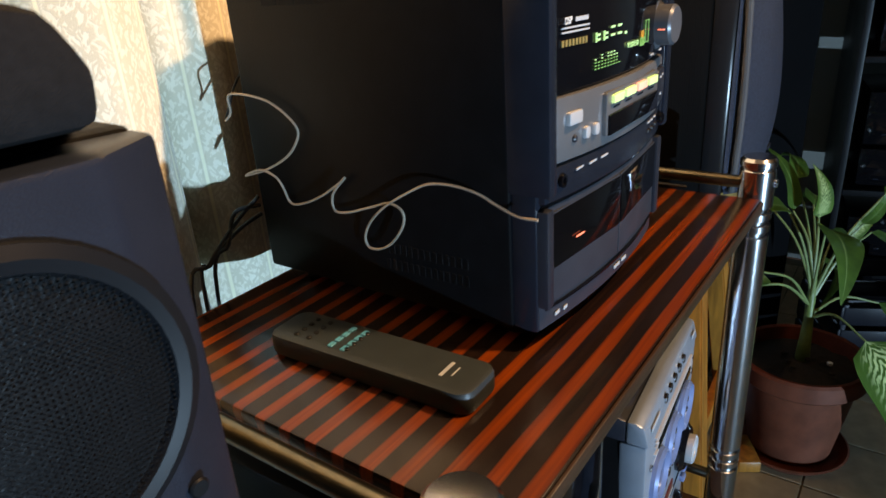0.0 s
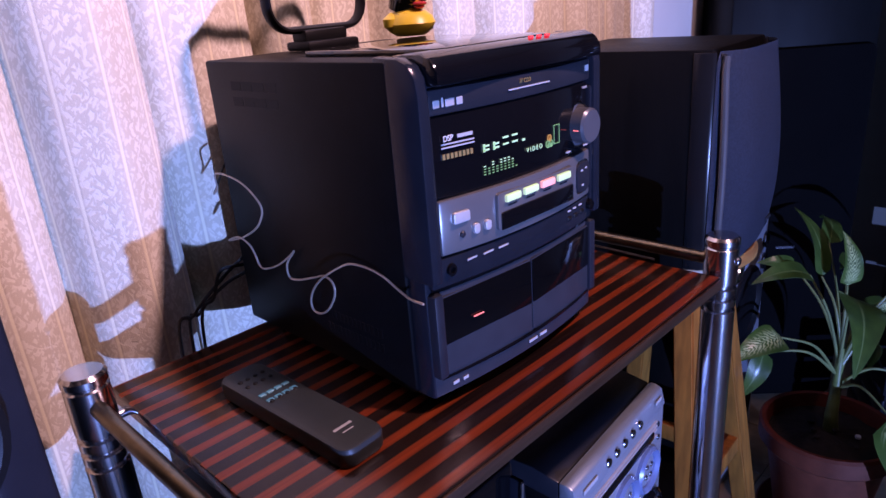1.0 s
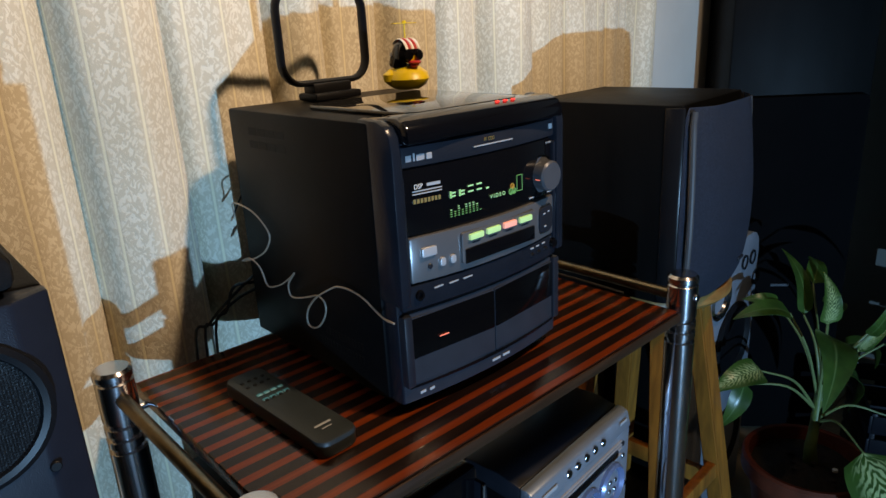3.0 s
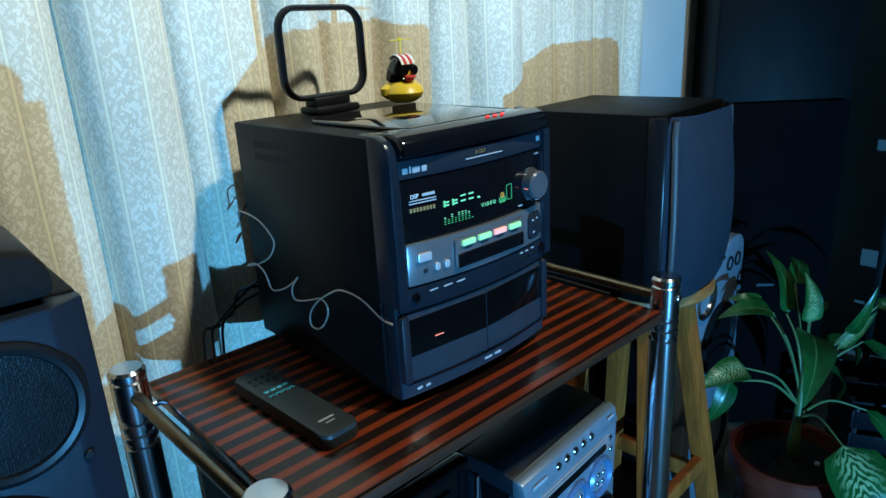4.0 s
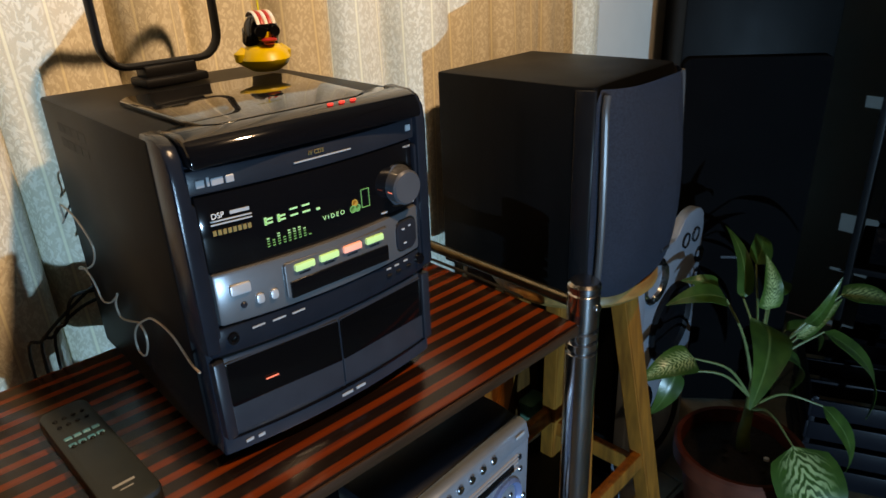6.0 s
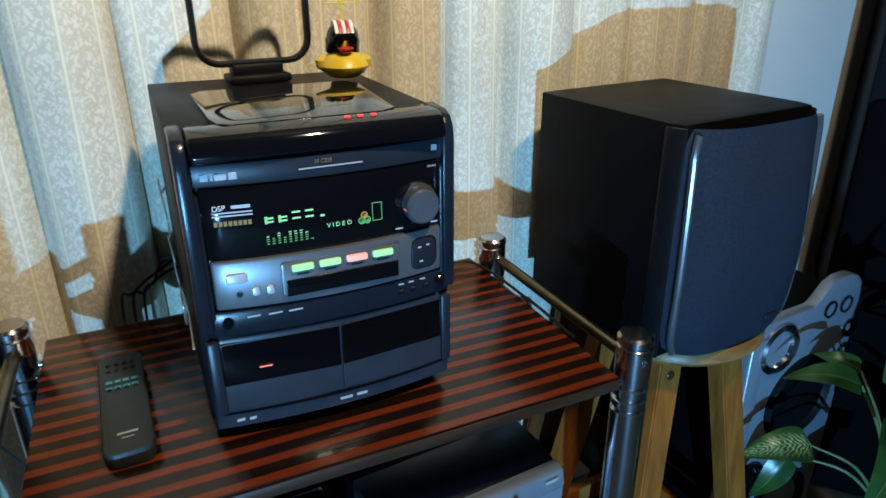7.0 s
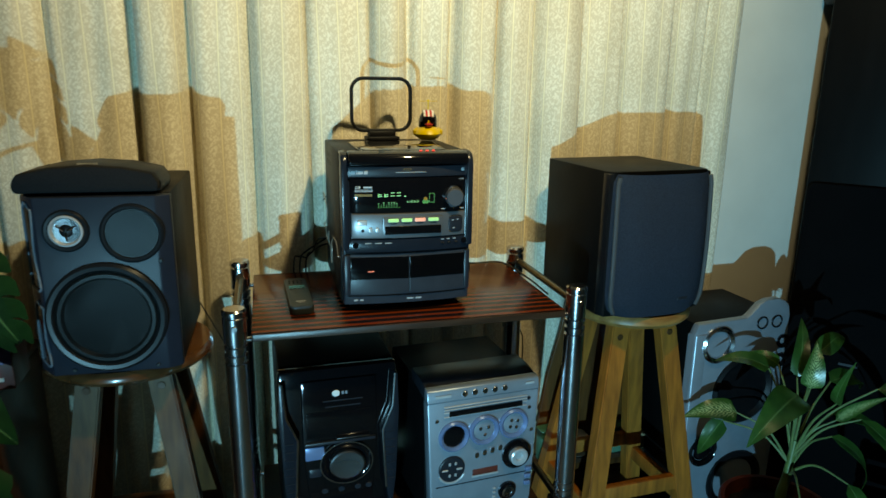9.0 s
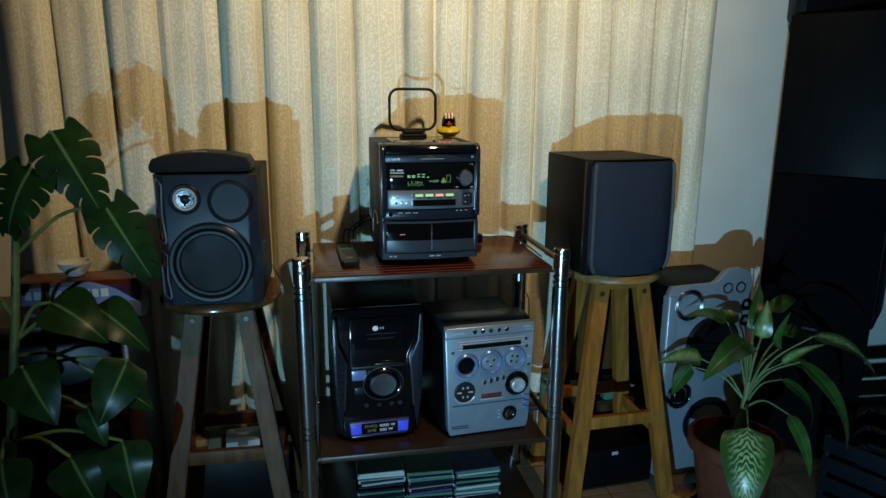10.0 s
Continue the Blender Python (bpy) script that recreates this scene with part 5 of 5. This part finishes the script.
def potted_plant():
    top = thing("potted_plant", "dumb cane plant with variegated leaves in a terracotta pot", "plant", (0, 0, 0))
    px, py = 1.058, -0.098
    pot = part("pot", lathe([(0.0, 0.012), (0.085, 0.012), (0.090, 0.016), (0.120, 0.205), (0.132, 0.208), (0.138, 0.215), (0.138, 0.250), (0.133, 0.256), (0.124, 0.254), (0.119, 0.215), (0.0, 0.212)], (px, py, 0), n=48), "terracotta", top, "dark red terracotta pot")
    part("saucer", lathe([(0, 0.0), (0.110, 0.0), (0.128, 0.020), (0.124, 0.022), (0.108, 0.006), (0, 0.006)], (px, py, 0.0015), n=40), "terracotta", top)
    bm = lathe([(0, 0.226), (0.05, 0.232), (0.09, 0.226), (0.118, 0.220)], (px, py, 0), n=40)
    rnd = random.Random(2)
    for v in bm.verts:
        v.co.z += rnd.uniform(-0.004, 0.006)
    part("soil", bm, "soil", top)
    for k in range(7):
        part("pebble", turned(lathe([(0, -0.005), (0.006, -0.002), (0.006, 0.003), (0, 0.005)], n=8), pose(px + rnd.uniform(-0.07, 0.03), py + rnd.uniform(-0.07, 0.05), 0.243)), "white" if k == 0 else "soil", top)
    root = Vector((px + 0.02, py, 0.232))
    crown = Vector((1.072, -0.098, 0.335))
    part("stalk", tube(smooth_path([root, (1.062, -0.099, 0.28), crown, (1.085, -0.094, 0.43)], 4), (0.016, 0.008), 12), "stem", top)
    leaves = [
        # start on the stalk, leaf base, leaf tip, width, facing, variegated
        ((1.085, -0.094, 0.43), (1.125, -0.030, 0.565), (1.190, 0.045, 0.700), 0.062, (-0.5, -0.8, 0.2), 0),
        ((1.083, -0.094, 0.42), (1.118, -0.082, 0.560), (1.140, -0.064, 0.672), 0.078, (-0.55, -0.8, 0.1), 1),
        ((1.078, -0.094, 0.40), (1.035, -0.030, 0.600), (0.935, 0.045, 0.610), 0.085, (-0.1, -0.4, 1), 0),
        ((1.075, -0.094, 0.37), (0.980, -0.005, 0.472), (0.862, 0.050, 0.455), 0.100, (-0.25, -0.45, 0.9), 1),
        ((1.075, -0.096, 0.38), (1.060, -0.105, 0.560), (0.880, -0.175, 0.500), 0.125, (-0.25, -0.5, 0.8), 0),
        ((1.074, -0.096, 0.37), (0.960, 0.020, 0.440), (0.912, 0.045, 0.330), 0.070, (-0.5, -0.6, 0.5), 0),
        ((1.080, -0.100, 0.40), (1.115, -0.165, 0.560), (1.085, -0.215, 0.680), 0.040, (-0.6, -0.4, 0.5), 0),
        ((1.082, -0.100, 0.41), (1.200, -0.190, 0.600), (1.330, -0.300, 0.540), 0.085, (-0.2, -0.2, 1), 1),
        ((1.078, -0.100, 0.39), (1.180, -0.180, 0.520), (1.300, -0.300, 0.300), 0.075, (-0.2, -0.3, 1), 0),
        ((1.080, -0.096, 0.40), (1.200, -0.060, 0.560), (1.360, -0.020, 0.520), 0.080, (-0.2, -0.5, 1), 0),
        ((1.082, -0.094, 0.42), (1.190, -0.020, 0.620), (1.320, 0.030, 0.650), 0.075, (-0.3, -0.6, 0.8), 0),
        ((1.074, -0.100, 0.34), (1.010, -0.212, 0.345), (0.945, -0.325, 0.125), 0.205, (-0.55, -0.65, 0.5), 1),
        ((1.076, -0.102, 0.35), (1.130, -0.220, 0.380), (1.170, -0.300, 0.220), 0.060, (-0.3, -0.5, 0.8), 0),
        ((1.080, -0.094, 0.41), (1.110, 0.020, 0.580), (1.060, 0.080, 0.600), 0.060, (-0.3, -0.6, 0.7), 0),
        ((1.078, -0.098, 0.37), (1.170, -0.110, 0.500), (1.350, -0.150, 0.400), 0.060, (-0.2, -0.3, 1), 0),
        ((1.078, -0.098, 0.38), (1.150, -0.140, 0.500), (1.240, -0.190, 0.580), 0.042, (-0.5, -0.5, 0.7), 1),
        ((1.076, -0.100, 0.36), (1.190, -0.100, 0.430), (1.330, -0.120, 0.270), 0.058, (-0.2, -0.4, 0.9), 0),
    ]
    for s, b, t, w, f, var in leaves:
        s, b = Vector(s), Vector(b)
        mid = (s + b) / 2 + Vector((0, 0, 0.03)) + (s - b) * 0.08
        leaf = part("leaf", blade(b, t, w * 0.68, f, 0.24, 0.16, wave=0.07), "leafv" if var else "leaf", top, "variegated leaf" if var else "", 60)
        part("petiole", tube(smooth_path([s, mid, b], 5), (0.0038, 0.0020), 8), "petiole", leaf)
    return top


def under_right_stool():
    amp = thing("amplifier", "black amplifier box standing on the floor under the stool", "amplifier", (0.735, 0.20, 0), 4)
    part("case", box(0.30, 0.24, 0.135, (0, 0, 0.0755), 0.004), "cabinet", amp)
    part("badge", box(0.022, 0.002, 0.012, (0.01, -0.121, 0.125), 0.0005, 1), "grey", amp)
    for x in (-0.1, 0.1):
        part("foot", box(0.03, 0.18, 0.0095, (x, 0, 0.005), 0.001), "rubber", amp)
    board = [(-0.052, 0.0), (0.26, 0.0), (0.26, 0.69), (0.03, 0.70), (0.014, 0.60), (-0.022, 0.45), (-0.044, 0.30)]
    solid("wooden_board", prism(board, -0.007, 0.007, "Y", 0.004), "varnish", "glossy brown varnished board standing against the curtain", "board", (0.625, 0.338, 0.0015))
    low = thing("low_bench", "dark wooden bench shelf behind the stool", "shelf", (0.75, 0.302, 0), 0)
    part("board", box(0.48, 0.046, 0.016, (0, 0, 0.205), 0.002), "darkwood", low)
    for x in (-0.22, 0.22):
        part("upright", box(0.018, 0.044, 0.197, (x, 0, 0.0985), 0.002), "darkwood", low)
    for x, w, h, c, lab in ((0.60, 0.05, 0.09, "greenbox", "small green plastic tub on the bench"), (0.70, 0.045, 0.06, "paper", "small white box on the bench"), (0.83, 0.06, 0.075, "greenbox", "green plastic tub on the bench"), (0.92, 0.04, 0.05, "card", "brown cardboard box on the bench")):
        t = thing("small_box" if c in ("paper", "card") else "plastic_tub", lab, "box" if c in ("paper", "card") else "tub", (x, 0.302, 0.2135), 4)
        part("body", prism(rounded(w, 0.038, 0.008), 0, h, "Z", 0.002), c, t)
        part("lid", prism(rounded(w + 0.004, 0.042, 0.008), h + 0.0002, h + 0.008, "Z", 0.002), c, t)
    block = solid("wood_block", box(0.10, 0.05, 0.03, (0, 0, 0.0155), 0.004), "pine", "small offcut of pine lying on the floor", "wood block", (0.955, -0.02, 0), 30)


# ---- left of the rack ----
def left_side():
    cab = thing("low_cabinet", "dark wooden low cabinet with open shelf by the curtain", "cabinet", (-1.02, 0.215, 0), 0)
    part("top_board", box(0.66, 0.30, 0.02, (0, 0, 0.665), 0.003), "darkwood", cab)
    part("shelf", box(0.62, 0.28, 0.018, (0, 0, 0.42), 0.002), "darkwood", cab)
    part("shelf", box(0.62, 0.28, 0.018, (0, 0, 0.06), 0.002), "darkwood", cab)
    part("back_panel", box(0.62, 0.010, 0.60, (0, 0.138, 0.345), 0.001), "darkwood", cab)
    for x in (-0.32, 0.32):
        part("side_panel", box(0.018, 0.29, 0.654, (x, 0, 0.327), 0.002), "darkwood", cab)
    # upper radio is silver; its dimness is put into the charcoal case colour
    for k, (x, z, lab) in enumerate(((-0.92, 0.4295, "silver radio with its shade put into a charcoal case, on the cabinet shelf"), (-0.95, 0.0695, "black radio with two dials on the lower cabinet shelf"))):
        r = thing("radio", lab, "radio", (x, 0.20, z), 3)
        part("case", box(0.34, 0.20, 0.20 if k else 0.18, (0, 0, 0.1 if k else 0.09), 0.012), "plastic2" if not k else "plastic", r)
        for sx in (-0.06, 0.02):
            part("dial", lathe([(0.026, 0), (0.026, 0.008), (0.022, 0.012), (0.015, 0.006), (0, 0.004)], (sx, -0.100, 0.11), "Y-", 28), "gloss", r)
        part("slot", box(0.28, 0.004, 0.016, (0, -0.101, 0.045), 0.001), "black", r)
    pack = thing("toy_package", "red-brown printed package with a white label band on the cabinet", "package", (-0.80, 0.12, 0.6755), 2)
    pack.scale = (1, 1, 1.35)
    part("carton", box(0.30, 0.10, 0.085, (0, 0, 0.043), 0.003), "amber", pack)
    part("band", box(0.296, 0.002, 0.034, (0, -0.0508, 0.058), 0), "purple", pack)
    rnd = random.Random(8)
    x = -0.125
    for k in range(9):
        w = rnd.uniform(0.012, 0.022)
        part("print", box(w, 0.001, 0.016, (x + w / 2, -0.0522, 0.060), 0), "paper", pack)
        x += w + 0.006
    for k in range(6):
        part("print", box(rnd.uniform(0.02, 0.04), 0.001, 0.006, (-0.12 + 0.047 * k, -0.0514, 0.022 + rnd.uniform(-0.006, 0.006)), 0), rnd.choice(("paper", "purple", "gold")), pack)
    solid("bowl", lathe([(0, 0.0), (0.018, 0.0), (0.022, 0.004), (0.038, 0.026), (0.042, 0.040), (0.039, 0.040), (0.034, 0.024), (0.018, 0.007), (0, 0.006)], n=36), "paper", "small white bowl standing on the printed package", "bowl", (-0.815, 0.12, 0.7918))
    box1 = thing("storage_box", "black storage box under the stool", "box", (-0.46, 0.26, 0), 0)
    part("body", box(0.34, 0.17, 0.17, (0, 0, 0.0855), 0.004), "black", box1)
    part("lid", box(0.346, 0.176, 0.02, (0, 0, 0.1812), 0.004), "darkwood", box1)
    for x, c, w, h in ((-0.55, "card", 0.11, 0.05), (-0.43, "paper", 0.10, 0.035), (-0.34, "bluebox", 0.07, 0.09)):
        t = thing("small_box", {"card": "brown cardboard box", "paper": "white paper box", "bluebox": "dark blue box"}[c] + " on the storage box", "box", (x, 0.235, 0.1915), 5)
        part("body", box(w, 0.09, h, (0, 0, h / 2 + 0.0005), 0.002), c, t)
        part("tape", box(w * 0.3, 0.092, h * 0.4, (0, 0, h * 0.8), 0.0005, 1), "paper" if c != "paper" else "card", t)


def monstera():
    top = thing("monstera_plant", "swiss cheese plant with large slotted dark green leaves", "plant", (0, 0, 0))
    px, py = -0.95, -0.16
    part("pot", lathe([(0, 0.0015), (0.10, 0.0015), (0.14, 0.23), (0.146, 0.235), (0.146, 0.26), (0.136, 0.26), (0.13, 0.23), (0, 0.225)], (px, py, 0), n=40), "terracotta", top)
    part("soil", lathe([(0, 0.238), (0.08, 0.236), (0.131, 0.230)], (px, py, 0), n=32), "soil", top)
    part("stalk", tube(smooth_path([(px, py, 0.22), (-0.92, -0.13, 0.45), (-0.885, -0.10, 0.75), (-0.86, -0.08, 1.0)], 6), (0.014, 0.008), 10), "stem", top)
    leaves = [
        ((-0.860, -0.08, 1.00), (-0.763, -0.080, 1.185), (-0.675, -0.095, 1.003), 0.170, (0.25, -1, 0.30)),
        ((-0.870, -0.09, 0.90), (-0.673, -0.070, 1.015), (-0.578, -0.085, 0.830), 0.150, (0.15, -1, 0.35)),
        ((-0.865, -0.08, 0.99), (-0.805, -0.100, 1.105), (-0.868, -0.130, 0.960), 0.165, (-0.2, -1, 0.4)),
        ((-0.885, -0.10, 0.70), (-0.800, -0.110, 0.790), (-0.672, -0.150, 0.700), 0.185, (0.1, -0.6, 0.8)),
        ((-0.885, -0.10, 0.70), (-0.715, -0.080, 0.765), (-0.592, -0.110, 0.655), 0.150, (0.1, -0.7, 0.7)),
        ((-0.900, -0.11, 0.60), (-0.640, -0.130, 0.640), (-0.705, -0.190, 0.500), 0.165, (0.2, -0.9, 0.4)),
        ((-0.890, -0.10, 0.66), (-0.710, -0.120, 0.600), (-0.588, -0.150, 0.520), 0.150, (0.1, -0.7, 0.7)),
        ((-0.920, -0.13, 0.45), (-0.660, -0.170, 0.450), (-0.632, -0.210, 0.290), 0.165, (0.2, -0.9, 0.5)),
        ((-0.910, -0.12, 0.55), (-0.735, -0.150, 0.535), (-0.695, -0.180, 0.440), 0.095, (0.1, -0.9, 0.5)),
        ((-0.910, -0.12, 0.55), (-0.850, -0.180, 0.660), (-0.775, -0.240, 0.540), 0.185, (0.1, -0.9, 0.5)),
        ((-0.920, -0.13, 0.45), (-0.780, -0.170, 0.420), (-0.720, -0.200, 0.290), 0.180, (0.2, -0.9, 0.5)),
        ((-0.920, -0.13, 0.45), (-0.900, -0.230, 0.460), (-0.865, -0.290, 0.310), 0.180, (0.0, -0.9, 0.5)),
        ((-0.885, -0.10, 0.75), (-0.950, -0.150, 0.860), (-0.985, -0.200, 0.700), 0.190, (-0.2, -0.8, 0.6)),
    ]
    for s, b, t, w, f in leaves:
        s, b = Vector(s), Vector(b)
        cut = b.z > 0.83
        leaf = part("leaf", slotted_blade(b, t, w, f, lobes=5) if cut else blade(b, t, w * 0.72, f, 0.16, 0.12, wave=0.06), "monstera", top, "large slotted leaf" if cut else "large dark leaf", 60)
        part("petiole", tube(smooth_path([s, (s + b) / 2 + Vector((0, 0, 0.03)), b], 5), (0.005, 0.004), 8), "stem", leaf)
    return top


def wires():
    run = [(0.324, 0.98), (0.343, 0.994), (0.339, 1.012), (0.295, 1.011), (0.268, 1.001), (0.25, 0.984), (0.258, 0.967), (0.276, 0.952), (0.308, 0.937), (0.337, 0.929), (0.312, 0.938), (0.291, 0.933), (0.283, 0.922), (0.278, 0.909), (0.266, 0.907), (0.236, 0.918), (0.207, 0.935), (0.195, 0.944), (0.214, 0.925), (0.215, 0.909), (0.199, 0.909), (0.168, 0.919), (0.147, 0.926), (0.132, 0.922), (0.131, 0.909), (0.145, 0.89), (0.162, 0.879), (0.177, 0.878), (0.18, 0.888), (0.171, 0.904), (0.15, 0.923), (0.118, 0.942), (0.099, 0.95), (0.075, 0.951), (0.053, 0.947), (0.036, 0.94), (0.017, 0.934), (-0.001, 0.934)]
    pts = [(-0.018, 0.352, 0.985)] + [(-0.0168 - 0.0012 * math.sin(0.9 * k), y, z) for k, (y, z) in enumerate(run[1:])]
    solid("antenna_wire", tube(smooth_path(pts, 5), 0.0012, 6), "wire", "thin kinked wire along the side of the system", "wire")
    solid("antenna_wire", tube(smooth_path([(0.105, 0.315, 1.145), (0.10, 0.345, 1.10), (0.02, 0.36, 1.03), (-0.018, 0.352, 0.985)], 6), 0.0013, 6), "cable", "thin black wire from the loop antenna", "wire")
    for k, (a, b, z) in enumerate(((-0.075, 0.345, 0.86), (-0.045, 0.35, 0.87), (-0.06, 0.365, 0.85))):
        solid("cable", tube(smooth_path([(0.0, 0.345, 0.90 - 0.01 * k), (-0.03, 0.35, z + 0.02), (a, b, z - 0.01), (a - 0.02, 0.36, 0.80), (a - 0.01, 0.37, 0.40), (a, 0.36, 0.02)], 6), 0.0022, 6), "cable", "black cable hanging behind the rack", "cable", group="hanging cables")
    solid("cable", tube(smooth_path([(0.262, 0.34, 0.90), (0.29, 0.30, 0.835), (0.36, 0.31, 0.8165), (0.44, 0.30, 0.8165), (0.455, 0.15, 0.8165), (0.452, 0.02, 0.8165)], 8), 0.0022, 6), "cable", "black cable lying along the shelf edge", "cable")
    solid("speaker_plug", box(0.05, 0.035, 0.03, (0, 0, 0.0155), 0.006), "black", "small black plastic adapter on the shelf", "adapter", (0.305, 0.24, 0.812), 20)
    solid("cable", tube(smooth_path([(-0.33, 0.31, 0.78), (-0.29, 0.335, 0.68), (-0.25, 0.34, 0.60), (-0.20, 0.345, 0.58)], 6), 0.0018, 6), "cable", "thin black cable behind the stool", "cable")
    solid("cable", tube(smooth_path([(0.47, 0.33, 0.82), (0.50, 0.345, 0.70), (0.47, 0.35, 0.62), (0.53, 0.35, 0.58), (0.52, 0.35, 0.30), (0.5, 0.36, 0.02)], 6), 0.002, 6), "cable", "black cable hanging beside the rack", "cable")


def party_light():
    top = thing("party_lamp", "small black party lamp standing on the floor", "lamp", (-1.1, -3.2, 0))
    part("base", disc(0.09, 0.03, (0, 0, 0.0015), n=28), "black", top)
    part("stem", tube([(0, 0, 0.03), (0, 0, 0.15)], 0.012, 10), "black", top)
    lamp = thing("pendant_lamp", "plain ceiling pendant lamp with a white rose", "lamp", (0.41, -0.83, 0))
    part("cord", tube([(0, 0, 2.39), (0, 0, 2.50)], 0.004, 8), "white", lamp)
    part("ceiling_rose", disc(0.05, 0.03, (0, 0, 2.469), n=24), "white", lamp)


def floor_tiles():
    """The tiles of the stretch before the rack, then the rest in one mesh."""
    ground = bpy.data.objects["floor"]
    s = 0.20
    me = as_mesh("tile", box(s - 0.004, s - 0.004, 0.008, (0, 0, -0.004), 0.0012, 1), "tile")
    far = []
    for i in range(-12, 12):
        for j in range(-20, 3):
            x, y = i * s + 0.03, j * s - 0.05
            if -1.3 < x < 1.9 and -1.6 < y < 0.42:
                t = new("tile", me)
                t.parent = ground
                t.location = (x, y, 0.0)
            elif -2.55 < x < 2.15 and y < 0.4:
                far.append((x, y))
    verts, faces = [], []
    for x, y in far:
        k = len(verts)
        h = s / 2 - 0.002
        verts += [(x - h, y - h, 0), (x + h, y - h, 0), (x + h, y + h, 0), (x - h, y + h, 0)]
        faces.append((k, k + 1, k + 2, k + 3))
    me2 = bpy.data.meshes.new("far_tiles")
    me2.from_pydata(verts, [], faces)
    me2.materials.append(M["tile"])
    ob = new("far_tiles", me2)
    ob.parent = ground
    ob["kind"] = "stuff"


room()
curtain()
rack()
mini_hifi()
open_speaker()
grille_speaker()
stool((-0.444, 0.130, 0), -2, "seat", "stoolwood", 0.165, 0.7375, "round wooden stool with dark varnished seat and brown legs")
stool((0.722, 0.130, 0), 3, "pineseat", "pine", 0.150, 0.7525, "round pine stool with splayed legs and stretchers")
silver_mini()
black_mini()
floor_speaker()
tower_speaker(0.0, 0.36, 0.27, 1.020, -49.6, (1.494, 0.163), "tall black tower loudspeaker standing in the corner")
tower_speaker(1.022, 0.35, 0.125, 0.98, -25, (1.548, 0.251), "black loudspeaker with a sloping side stacked on the tower loudspeaker", True)
component_rack()
centre_speaker()
potted_plant()
monstera()
left_side()
under_right_stool()
crate()
disc_cases()
loop_antenna()
rubber_duck()
remote_control()
wires()
party_light()
floor_tiles()
